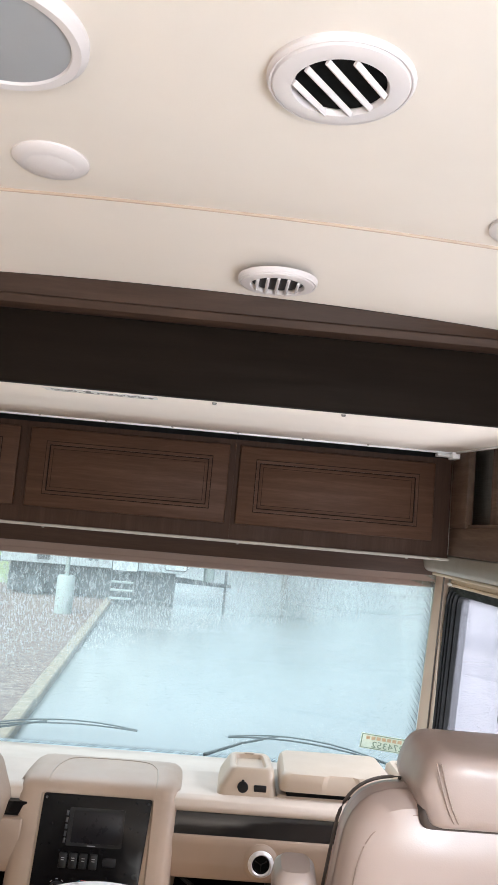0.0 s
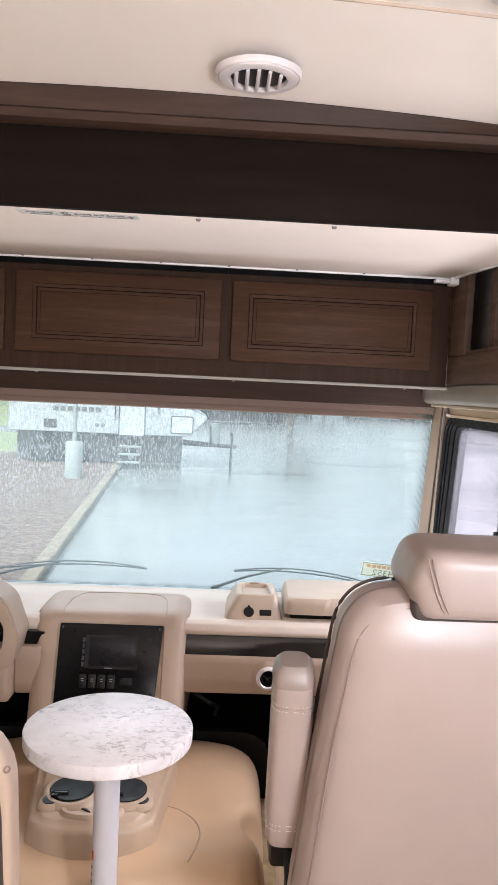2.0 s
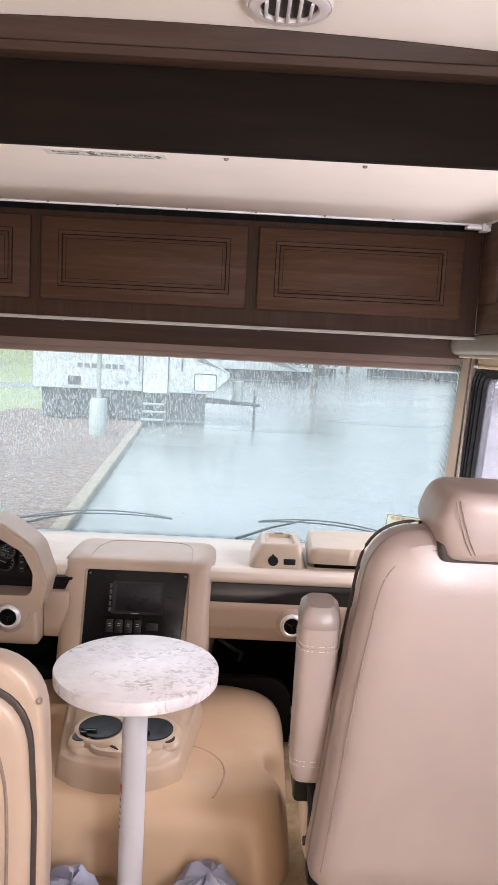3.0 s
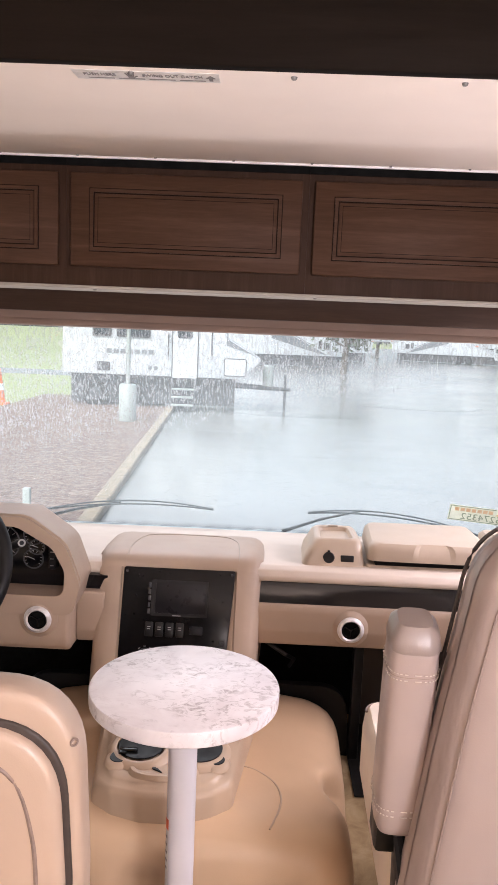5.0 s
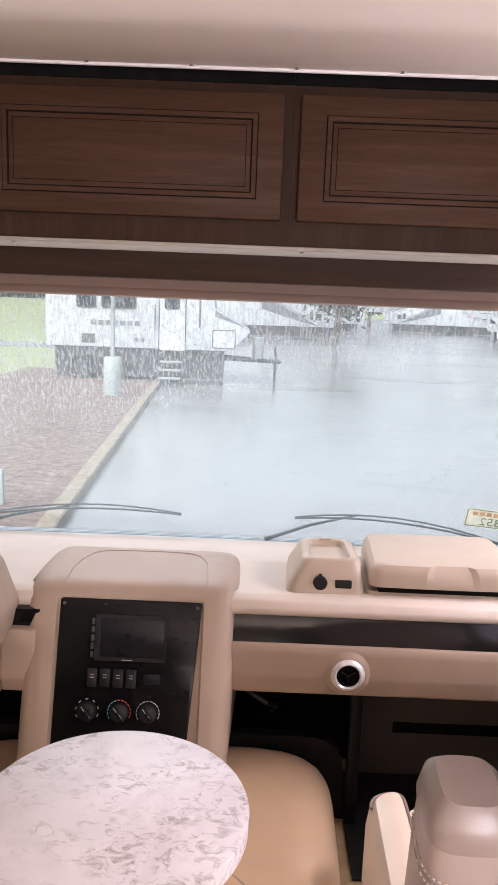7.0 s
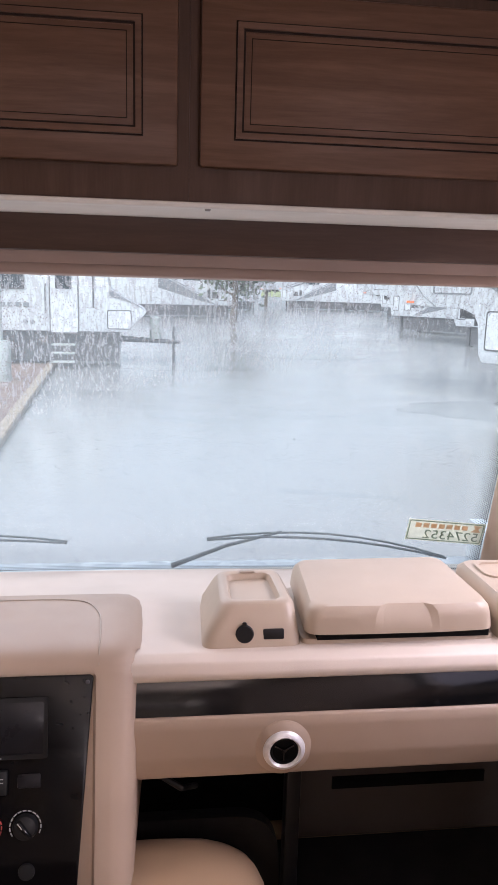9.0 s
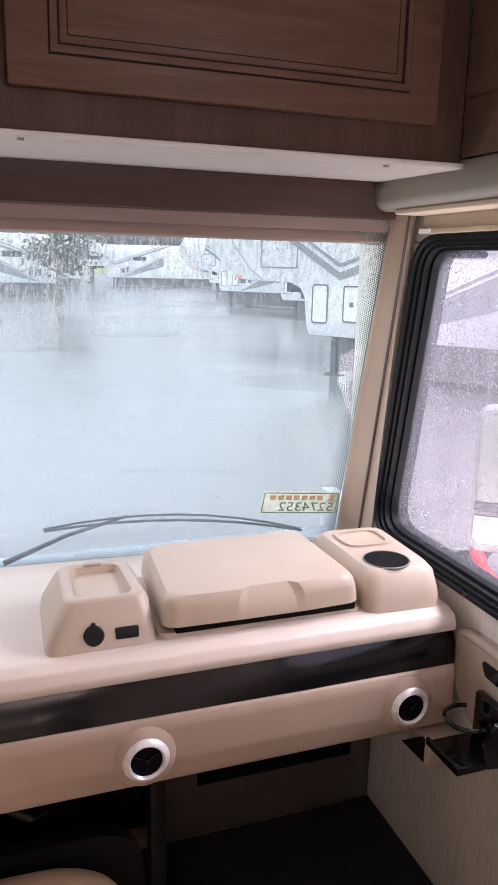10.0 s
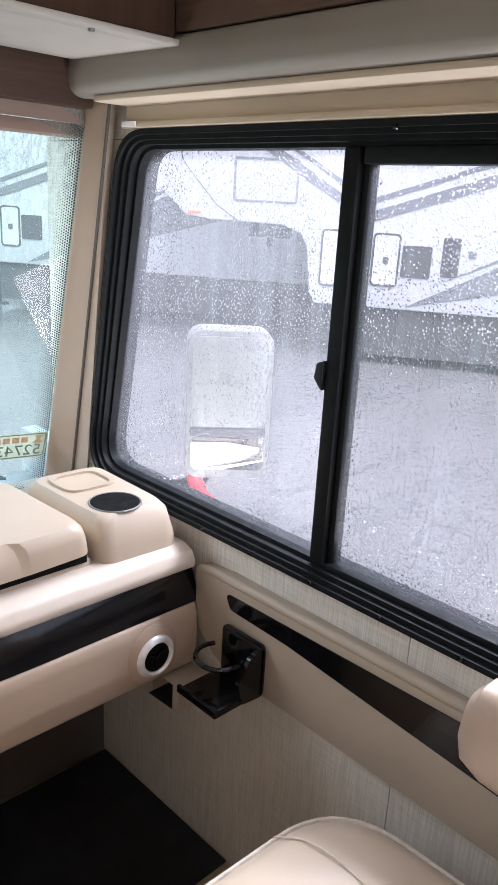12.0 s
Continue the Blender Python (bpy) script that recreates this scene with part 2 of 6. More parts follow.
M["bin"] = moulded("bin_beige", (0.48, 0.385, 0.295), 0.42, 1000, 0.3)
M["engine_cover"] = moulded("engine_cover_tan", (0.58, 0.395, 0.25), 0.34, 700, 0.5)
M["tray_tan"] = moulded("tray_tan", (0.46, 0.335, 0.235), 0.42, 800, 0.3)
M["taupe"] = moulded("taupe_vinyl", (0.41, 0.34, 0.27), 0.5, 700, 0.3)
M["valance"] = moulded("valance_vinyl", (0.205, 0.182, 0.15), 0.48, 600, 0.3)
M["shade_brown"] = moulded("windshield_shade", (0.20, 0.135, 0.105), 0.65, 1500, 0.3)
M["shade"] = moulded("roller_shade", (0.48, 0.40, 0.30), 0.7, 1500, 0.3)
M["seat"] = leather("seat_tan", (0.49, 0.365, 0.28))
M["seat_cream"] = leather("seat_cream", (0.70, 0.565, 0.44))
M["weathered_white"] = moulded("weathered_white", (0.25, 0.28, 0.27), 0.5, 300, 0.1)
# stained maple darkened by a third for the shade between the doors
M["face_frame"] = wood("shaded_face_frame", (0.031, 0.0155, 0.0095), (0.057, 0.030, 0.0190), "z", 0.5, 0.10)
M["seat_back"] = leather("seat_taupe", (0.345, 0.268, 0.240), 0.37)
M["seam"] = gloss("seam_thread", (0.25, 0.18, 0.15), 0.6)
M["seat_dark"] = leather("seat_dark_cap", (0.27, 0.21, 0.185), 0.34)
# piping colour, also the shade put into seat gaps and creases
M["welt"] = gloss("welt_and_gap_shade", (0.05, 0.037, 0.032), 0.5)
M["stitch"] = gloss("pale_stitch", (0.70, 0.62, 0.54), 0.6)
M["arm_stitch"] = gloss("arm_stitch", (0.55, 0.47, 0.41), 0.6)
M["black_gloss"] = gloss("black_gloss", (0.005, 0.005, 0.006), 0.09, 0.0, 0.4)
M["band_gloss"] = gloss("band_gloss", (0.005, 0.005, 0.006), 0.13, 0.0, 0.5)
M["panel_black"] = gloss("panel_black", (0.004, 0.004, 0.005), 0.2, 0.0, 0.18)
M["black"] = gloss("black_plastic", (0.007, 0.007, 0.008), 0.42, 0.0, 0.3)
# flat black, also laid where gaps and openings show only shade
M["black_soft"] = gloss("matte_black", (0.006, 0.006, 0.006), 0.8, 0.0, 0.1)
M["frame"] = gloss("window_black", (0.008, 0.009, 0.010), 0.5, 0.0, 0.15)
M["screen"] = gloss("dark_screen", (0.010, 0.010, 0.013), 0.3, 0.0, 0.2)
M["silver"] = gloss("silver_ring", (0.78, 0.76, 0.76), 0.36, 0.35)
M["dial_white"] = gloss("dial_white", (0.38, 0.38, 0.38), 0.5)
M["dial_red"] = gloss("dial_red", (0.5, 0.06, 0.05), 0.5)
M["dial_blue"] = gloss("dial_teal", (0.06, 0.3, 0.36), 0.5)
M["mat"] = moulded("black_carpet", (0.004, 0.004, 0.0045), 0.9, 1500, 1.0, 0.2)
M["wall"] = wallpaper("linen_wallboard", (0.56, 0.52, 0.455), (0.79, 0.755, 0.69))
# kick panel's beige darkened for the shade under the dash; also the pillar groove
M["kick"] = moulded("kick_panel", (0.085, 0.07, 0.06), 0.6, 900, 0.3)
M["marble"] = laminate_marble("marble_laminate")
M["pole"] = moulded("pole_white", (0.60, 0.58, 0.61), 0.38, 900, 0.05, 0.02)
M["orange"] = gloss("orange_label", (0.75, 0.13, 0.04), 0.5)
M["paper"] = gloss("label_paper", (0.72, 0.71, 0.69), 0.6)
M["ink"] = gloss("label_ink", (0.22, 0.21, 0.21), 0.6)
M["steel"] = gloss("dull_screw_steel", (0.22, 0.21, 0.2), 0.4, 0.6)
M["towel"] = moulded("blue_grey_towel", (0.33, 0.325, 0.40), 0.95, 260, 1.0, 0.15)
M["glass"] = pane("wet_windshield", (0.83, 1.0, 0.975), 0.16, 0.9, 230, (0.78, 0.99, 0.98), 190, (1.00, 1.20, -0.22, 0.09, 0.64))
M["glass_side"] = pane("wet_side_glass", (0.96, 0.94, 0.98), 0.02, 1.0, 215, (0.95, 0.93, 1.0), 90, (0.4, 0.5, 0.0, 1.0, 1.0), 0.05)
M["glass_fogged"] = pane("fogged_side_glass", (0.96, 0.94, 0.98), 0.055, 1.0, 215, (0.95, 0.94, 1.0), 90, (0.4, 0.5, 0.0, 1.0, 1.0), 0.05)
M["frit"] = gloss("frit_dots", (0.02, 0.02, 0.02), 0.5)
M["sticker"] = backlit("sticker_paper", (0.86, 0.87, 0.78))
M["sticker_ink"] = backlit("sticker_ink", (0.40, 0.47, 0.38))
M["sticker_orange"] = backlit("sticker_orange", (0.86, 0.66, 0.48))
M["mirror_body"] = gloss("mirror_white", (0.20, 0.21, 0.20), 0.3)
M["mirror"] = gloss("mirror_glass", (0.62, 0.60, 0.57), 0.04, 1.0)
# flat grey standing for the hazy reflection in the main glass
M["hazy_mirror"] = moulded("hazy_mirror_glass", (0.20, 0.22, 0.20), 0.3, 260, 0.4)
M["red"] = gloss("red_plastic", (0.62, 0.04, 0.06), 0.4)


def floor_vinyl():
    m, n, b = material("travertine_vinyl")
    v = coords(n)
    c = ramp(n, noise_tex(n, v, 14, 6, 0.65, 0.6), [(0.3, (0.26, 0.17, 0.09)), (0.55, (0.44, 0.33, 0.19)), (0.75, (0.55, 0.44, 0.28))])
    n.links.new(c, b.inputs["Base Color"])
    b.inputs["Roughness"].default_value = 0.4
    return m


M["floor"] = floor_vinyl()


def asphalt_wet():
    m, n, b = material("wet_asphalt")
    v = coords(n)
    wet = noise_tex(n, coords(n, (0.16, 0.30, 1)), 1.0, 5, 0.6, 0.3)
    grit = noise_tex(n, v, 60, 3)
    vor = n.nodes.new("ShaderNodeTexVoronoi")
    vor.feature = "DISTANCE_TO_EDGE"
    vor.inputs["Scale"].default_value = 9.0
    n.links.new(v, vor.inputs["Vector"])
    crack = ramp(n, vor.outputs["Distance"], [(0.0, (0.5,) * 3), (0.035, (1, 1, 1))])
    c = ramp(n, grit, [(0.3, (0.135, 0.137, 0.138)), (0.7, (0.22, 0.222, 0.223))])
    n.links.new(mix(n, 0.8, c, crack, "MULTIPLY"), b.inputs["Base Color"])
    n.links.new(ramp(n, wet, [(0.36, (0.25,) * 3), (0.66, (0.13,) * 3)]), b.inputs["Roughness"])
    b.inputs["IOR"].default_value = 1.5
    bump(n, b, grit, 0.08, 0.004)
    return m


def ground_mix(name, a, b2, c2, scale, rough=0.9):
    m, n, b = material(name)
    v = coords(n)
    n.links.new(ramp(n, noise_tex(n, v, scale, 6, 0.7), [(0.32, a), (0.5, b2), (0.68, c2)]), b.inputs["Base Color"])
    b.inputs["Roughness"].default_value = rough
    bump(n, b, noise_tex(n, v, scale * 1.5, 4), 0.8, 0.03)
    return m


M["asphalt"] = asphalt_wet()
M["mulch"] = ground_mix("bark_mulch", (0.05, 0.03, 0.025), (0.12, 0.075, 0.06), (0.22, 0.16, 0.14), 14)
M["grass"] = ground_mix("wet_grass", (0.10, 0.13, 0.06), (0.17, 0.20, 0.09), (0.27, 0.28, 0.15), 6)
M["concrete"] = ground_mix("kerb_concrete", (0.13, 0.10, 0.073), (0.19, 0.15, 0.11), (0.25, 0.20, 0.15), 9, 0.8)
M["gelcoat"] = moulded("white_gelcoat", (0.44, 0.465, 0.49), 0.25, 300, 0.03, 0.02)
M["grey_stripe"] = gloss("grey_graphic", (0.13, 0.14, 0.155), 0.35)
M["dark_vent"] = gloss("dark_louvre", (0.05, 0.05, 0.055), 0.5)
M["rv_glass"] = gloss("tinted_glass", (0.03, 0.04, 0.05), 0.06)
M["rubber"] = gloss("tyre_rubber", (0.02, 0.02, 0.02), 0.8)
M["cone"] = gloss("cone_orange", (0.80, 0.16, 0.03), 0.5)
# leaf greens lifted and greyed to carry the rain haze
M["leaf"] = ground_mix("hazy_foliage", (0.05, 0.065, 0.045), (0.08, 0.10, 0.07), (0.12, 0.13, 0.10), 3)
M["bark"] = ground_mix("bark", (0.05, 0.04, 0.03), (0.09, 0.07, 0.055), (0.13, 0.11, 0.09), 20)
M["puddle"] = gloss("standing_water", (0.11, 0.115, 0.12), 0.12)


# ---- building helpers ----
def thing(name, base, label, category, group="", kind=""):
    o = new(name)
    o.location = base
    o.empty_display_size = 0.1
    return tagged(o, label, category, group, kind)


def finish(bm, name, mat, smooth):
    me = bpy.data.meshes.new(name)
    bmesh.ops.recalc_face_normals(bm, faces=bm.faces)
    bm.to_mesh(me)
    bm.free()
    me.materials.append(mat)
    if smooth:
        me.polygons.foreach_set("use_smooth", [True] * len(me.polygons))
        me.set_sharp_from_angle(angle=radians(38))
    return me


def part(name, bm, mat, parent, label="", smooth=True):
    o = new(name, finish(bm, name, mat, smooth))
    o.parent = parent
    if parent.type == "EMPTY":
        o.matrix_parent_inverse = Matrix.Translation(-parent.location)
    if label:
        o["label"] = label
    return o


def single(name, bm, mat, label, category, kind="", smooth=True, group=""):
    return tagged(new(name, finish(bm, name, mat, smooth)), label, category, group, kind)


def merge(*bms):
    out = bmesh.new()
    for b in bms:
        me = bpy.data.meshes.new("tmp")
        b.to_mesh(me)
        out.from_mesh(me)
        bpy.data.meshes.remove(me)
        b.free()
    return out


def moved(bm, m):
    bmesh.ops.transform(bm, matrix=m, verts=bm.verts)
    return bm


def bevelled(bm, width, seg=2):
    if width > 0:
        bmesh.ops.bevel(bm, geom=list(bm.edges), offset=width, segments=seg, profile=0.5, affect="EDGES", clamp_overlap=True)
    return bm


def box(x0, x1, y0, y1, z0, z1, bev=0.0, seg=2):
    bm = bmesh.new()
    bmesh.ops.create_cube(bm, size=1.0, matrix=Matrix.Translation(((x0 + x1) / 2, (y0 + y1) / 2, (z0 + z1) / 2)) @ Matrix.Diagonal((x1 - x0, y1 - y0, z1 - z0, 1)))
    return bevelled(bm, bev, seg)


def put(axis, u, v, w):
    return {"x": (w, u, v), "y": (u, w, v), "z": (u, v, w)}[axis]


def prism(pts, axis, lo, hi, bev=0.0, seg=2):
    """A polygon (the two other axes in order) drawn out along an axis."""
    bm = bmesh.new()
    a = [bm.verts.new(put(axis, u, v, lo)) for u, v in pts]
    b = [bm.verts.new(put(axis, u, v, hi)) for u, v in pts]
    bm.faces.new(a)
    bm.faces.new(list(reversed(b)))
    k = len(pts)
    for i in range(k):
        bm.faces.new((a[i], b[i], b[(i + 1) % k], a[(i + 1) % k]))
    bmesh.ops.recalc_face_normals(bm, faces=bm.faces)
    return bevelled(bm, bev, seg)


def fillet(pts, r, n=6):
    """The polygon with rounded corners; r is one radius or one for each corner."""
    out = []
    k = len(pts)
    for i, p in enumerate(pts):
        rad = r[i] if isinstance(r, (list, tuple)) else r
        p = Vector(p)
        a, b = (Vector(pts[i - 1]) - p), (Vector(pts[(i + 1) % k]) - p)
        if rad <= 0:
            out += [tuple(p)] * n
            continue
        half = a.angle(b) / 2
        d = min(rad / math.tan(half), a.length * 0.49, b.length * 0.49)
        a, b = p + a.normalized() * d, p + b.normalized() * d
        for j in range(n):
            s = j / (n - 1)
            out.append(tuple(a * (1 - s) ** 2 + p * 2 * s * (1 - s) + b * s * s))
    return out


def ring_frame(outer, inner, axis, lo, hi, bev=0.0):
    """A frame between two outlines with as many points each."""
    bm = bmesh.new()
    k = len(outer)
    rows = [[bm.verts.new(put(axis, u, v, w)) for u, v in pts] for pts, w in ((outer, lo), (inner, lo), (inner, hi), (outer, hi))]
    for j in range(4):
        r0, r1 = rows[j], rows[(j + 1) % 4]
        for i in range(k):
            bm.faces.new((r0[i], r0[(i + 1) % k], r1[(i + 1) % k], r1[i]))
    bmesh.ops.recalc_face_normals(bm, faces=bm.faces)
    return bm


def loft(rings, cap=True, closed=True):
    bm = bmesh.new()
    rows = [[bm.verts.new(p) for p in r] for r in rings]
    k = len(rows[0])
    for r0, r1 in zip(rows, rows[1:]):
        for i in range(k if closed else k - 1):
            bm.faces.new((r0[i], r0[(i + 1) % k], r1[(i + 1) % k], r1[i]))
    if cap:
        bm.faces.new(rows[0])
        bm.faces.new(list(reversed(rows[-1])))
    bmesh.ops.recalc_face_normals(bm, faces=bm.faces)
    return bm


def oval(cx, cy, a, b, p=2.0, n=32):
    """Points of a rounded box outline (superellipse)."""
    out = []
    for i in range(n):
        t = 2 * math.pi * i / n
        c, s = math.cos(t), math.sin(t)
        out.append((cx + a * math.copysign(abs(c) ** (2 / p), c), cy + b * math.copysign(abs(s) ** (2 / p), s)))
    return out


def lathe(profile, n=32, m=None):
    rings = [[(r * math.cos(2 * math.pi * i / n), r * math.sin(2 * math.pi * i / n), z) for i in range(n)] for r, z in profile]
    open_middle = profile[0][0] > 0 and profile[-1][0] > 0
    bm = loft(rings + rings[:1], cap=False) if open_middle else loft(rings, cap=True)
    bmesh.ops.remove_doubles(bm, verts=bm.verts, dist=1e-6)
    return moved(bm, m) if m else bm


def hoop(r, t, n=40, k=8, m=None):
    rings = []
    for i in range(n + 1):
        a = 2 * math.pi * i / n
        rings.append([((r + t * math.cos(2 * math.pi * j / k)) * math.cos(a), (r + t * math.cos(2 * math.pi * j / k)) * math.sin(a), t * math.sin(2 * math.pi * j / k)) for j in range(k)])
    bm = loft(rings, cap=False)
    bmesh.ops.remove_doubles(bm, verts=bm.verts, dist=1e-5)
    return moved(bm, m) if m else bm


def tube(points, r, n=8):
    pts = [Vector(p) for p in points]
    rings = []
    for i, p in enumerate(pts):
        d = (pts[min(i + 1, len(pts) - 1)] - pts[max(i - 1, 0)]).normalized()
        u = d.orthogonal().normalized() if abs(d.z) > 0.9 else d.cross(Vector((0, 0, 1))).normalized()
        w = d.cross(u)
        rad = r[i] if isinstance(r, (list, tuple)) else r
        rings.append([tuple(p + rad * (math.cos(2 * math.pi * j / n) * u + math.sin(2 * math.pi * j / n) * w)) for j in range(n)])
    return loft(rings)


def letters(text, size, m, mat, name, parent, depth=0.0006, mirrored=False):
    cu = bpy.data.curves.new(name, "FONT")
    cu.body, cu.size, cu.extrude = text, size, depth
    cu.align_x, cu.align_y = "CENTER", "CENTER"
    tmp = bpy.data.objects.new(name, cu)
    me = bpy.data.meshes.new_from_object(tmp)
    bpy.data.objects.remove(tmp)
    me.transform(m @ Matrix.Diagonal((-1 if mirrored else 1, 1, 1, 1)))
    me.materials.clear()
    me.materials.append(mat)
    o = new(name, me)
    o.parent = parent
    if parent.type == "EMPTY":
        o.matrix_parent_inverse = Matrix.Translation(-parent.location)
    return o


def spline(points, per=5):
    """A smooth path through the points."""
    p = [Vector(q) for q in points]
    p = [p[0]] + p + [p[-1]]
    out = []
    for a, b, c, d in zip(p, p[1:], p[2:], p[3:]):
        for k in range(per):
            t = k / per
            out.append(tuple(0.5 * (2 * b + (c - a) * t + (2 * a - 5 * b + 4 * c - d) * t * t + (3 * b - a - 3 * c + d) * t ** 3)))
    return out + [tuple(p[-2])]


def seam(points, mat, parent, name="seam", r=0.0014):
    return part(name, tube(spline(points) if len(points) < 12 else points, r, 6), mat, parent)


FLOOR = 0.07
WALL = 1.14

# ---- structure ----
single("floor", box(-1.2, 1.2, -3.0, 3.42, FLOOR - 0.06, FLOOR), M["floor"], "mottled tan stone-look vinyl floor of the coach", "floor", "structure")
single("floor_mat", merge(box(0.545, 1.135, 2.93, 3.345, FLOOR + 0.001, FLOOR + 0.008, 0.003), box(-1.135, -0.46, 2.5, 3.345, FLOOR + 0.001, FLOOR + 0.008, 0.003)), M["mat"], "black carpet in the cab footwells", "floor mat", "structure")
# right wall round its window opening; the opening's forward edge leans with the windshield
w0, w1 = WALL, WALL + 0.05
wall = thing("wall_right", (WALL, 1, FLOOR), "pale linen-patterned wallboard with thin vertical joints", "wall", "", "structure")
part("wall_panel", prism([(2.60, FLOOR), (3.42, FLOOR), (3.42, 0.757), (2.60, 0.757)], "x", w0, w1), M["wall"], wall, "", False)
part("wall_panel", prism([(2.05, FLOOR), (2.5985, FLOOR), (2.5985, 0.757), (2.05, 0.757)], "x", w0, w1), M["wall"], wall, "", False)
part("wall_panel", prism([(-3.0, FLOOR), (2.0485, FLOOR), (2.0485, 2.1), (-3.0, 2.1)], "x", w0, w1), M["wall"], wall, "", False)
part("wall_panel", prism([(2.05, 1.393), (3.55, 1.393), (3.55, 2.1), (2.05, 2.1)], "x", w0, w1), M["wall"], wall, "", False)
part("wall_panel", prism([(3.268, 1.391), (3.373, 0.759), (3.55, 0.759), (3.55, 1.391)], "x", w0, w1), M["wall"], wall, "", False)
part("outer_skin", prism([(3.375, 0.60), (3.72, 0.60), (3.72, 0.757), (3.375, 0.757)], "x", w0 + 0.01, w1), M["gelcoat"], wall, "white outer skin", False)
# unseen wall without a driver's window, so daylight comes from the right
single("wall_left", box(-1.19, -1.14, -3.0, 3.55, FLOOR, 2.1), M["wall"], "unseen linen-patterned driver's side wall, left windowless to block light", "wall", "structure", False)
single("wall_back", box(-1.19, 1.19, -3.05, -3.0, FLOOR, 2.1), M["wall"], "plain wallboard closing the coach at the rear", "wall", "structure", False)
# closing wall coloured black for the darkness under the dash
single("firewall", box(-1.14, 1.139, 3.42, 3.46, FLOOR - 0.06, 0.64), M["black_soft"], "black firewall standing for the dark void behind the dashboard", "wall", "structure", False)
kick = thing("kick_panel", (0.87, 3.35, FLOOR), "beige kick panel under the dashboard, darkened in colour for its shade", "panel", "", "structure")
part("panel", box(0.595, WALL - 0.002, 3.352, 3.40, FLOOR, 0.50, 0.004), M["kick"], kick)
part("slot", box(0.70, 1.08, 3.346, 3.36, 0.205, 0.235), M["black_soft"], kick, "black air slot")


# ceiling: gently arched across, with a flatter front piece past the seam
def ceiling_z(x, y):
    z = 2.058 - 0.045 * (x - 0.1) ** 2
    if y > 1.80:
        z -= 0.003 + 0.12 * (y - 1.80) + 0.06 * max(0, y - 1.95) ** 1.2
    return z


def ceiling_sheet(y0, y1, ny):
    nx = 28
    rows = []
    for j in range(ny + 1):
        y = y0 + (y1 - y0) * j / ny
        rows.append([(-1.2 + 2.4 * i / nx, y, ceiling_z(-1.2 + 2.4 * i / nx, y)) for i in range(nx + 1)])
    top = [[(x, y, z + 0.03) for x, y, z in r] for r in rows]
    bm = loft(rows, cap=False, closed=False)
    return merge(bm, loft(top, cap=False, closed=False))


single("ceiling", merge(ceiling_sheet(-3.0, 1.80, 8), ceiling_sheet(1.8005, 2.3, 10)), M["ceiling"], "cream vinyl ceiling with a seam before the cab", "ceiling", "structure")
single("ceiling_seam", loft([[(-1.2 + 2.4 * i / 28, 1.797 + dy, ceiling_z(-1.2 + 2.4 * i / 28, 1.79) + dz) for i in range(29)] for dy, dz in ((0, 0.001), (0.0006, -0.0022), (0.002, -0.0040), (0.0036, -0.0044), (0.0052, -0.0028))], cap=False, closed=False), M["dash"], "thin tan bead along the ceiling seam", "trim", "structure")
single("roof", box(-1.25, 1.25, -3.05, 3.6, 2.11, 2.16), M["gelcoat"], "white roof skin closing the coach", "roof", "structure", False)
# cap over the windshield, behind the cabinets
single("front_cap", box(-1.19, 1.19, 3.46, 3.60, 1.47, 2.11), M["gelcoat"], "white moulded cap above the windshield", "wall", "structure", False)


# ---- windshield ----
def glass_y(x, z):
    return 3.58 - 0.06 * (x / 1.1) ** 2 - 0.25 * (z - 0.68)


def windshield():
    nx, nz = 24, 8
    rows = []
    for j in range(nz + 1):
        z = 0.66 + 0.80 * j / nz
        rows.append([(-1.13 + 2.26 * i / nx, glass_y(-1.13 + 2.26 * i / nx, z), z) for i in range(nx + 1)])
    return loft(rows, cap=False, closed=False)


win = thing("window_1", (0, 3.58, 0.66), "wide rain-wet windshield misted with drops", "windshield", "", "structure")
g = part("pane", windshield(), M["glass"], win, "misted glass")
g.visible_shadow = False


def frit():
    """Dot border along the glass's lower and right edges."""
    verts, faces = [], []

    def dot(x, z, r):
        k = len(verts)
        for i in range(6):
            a = math.pi * i / 3
            xx, zz = x + r * math.cos(a), z + r * math.sin(a)
            verts.append((xx, glass_y(xx, zz) - 0.002, zz))
        faces.append(tuple(range(k, k + 6)))

    for row in range(5):
        z = 0.684 + row * 0.0042
        for i in range(int(2.1 / 0.005)):
            dot(-1.05 + i * 0.005 + (row % 2) * 0.0025, z, 0.0019 - row * 0.0003)
    for col in range(8):
        x = 1.088 - col * 0.0045
        for i in range(int(0.70 / 0.005)):
            dot(x, 0.71 + i * 0.005 + (col % 2) * 0.0025, 0.0021 - col * 0.0002)
    me = bpy.data.meshes.new("frit_dots")
    me.from_pydata(verts, [], faces)
    me.materials.append(M["frit"])
    o = new("frit_dots", me)
    o.parent = win
    o.matrix_parent_inverse = Matrix.Translation(-win.location)
    o["label"] = "black dotted frit border"
    o["kind"] = "stuff"


frit()

# right front pillar: two overlapping cream trims, leaning with the glass
pil = thing("pillar", (1.11, 3.45, 0.68), "cream vinyl-covered windshield pillar with a long groove", "pillar", "", "structure")
part("inner_trim", loft([[(1.090 + 0.004, 3.522, 0.66), (1.116, 3.452, 0.66), (1.128, 3.462, 0.66), (1.110, 3.532, 0.66)],
                         [(1.086 + 0.004, 3.336, 1.46), (1.106, 3.280, 1.46), (1.118, 3.290, 1.46), (1.104, 3.346, 1.46)]]), M["dash"], pil)
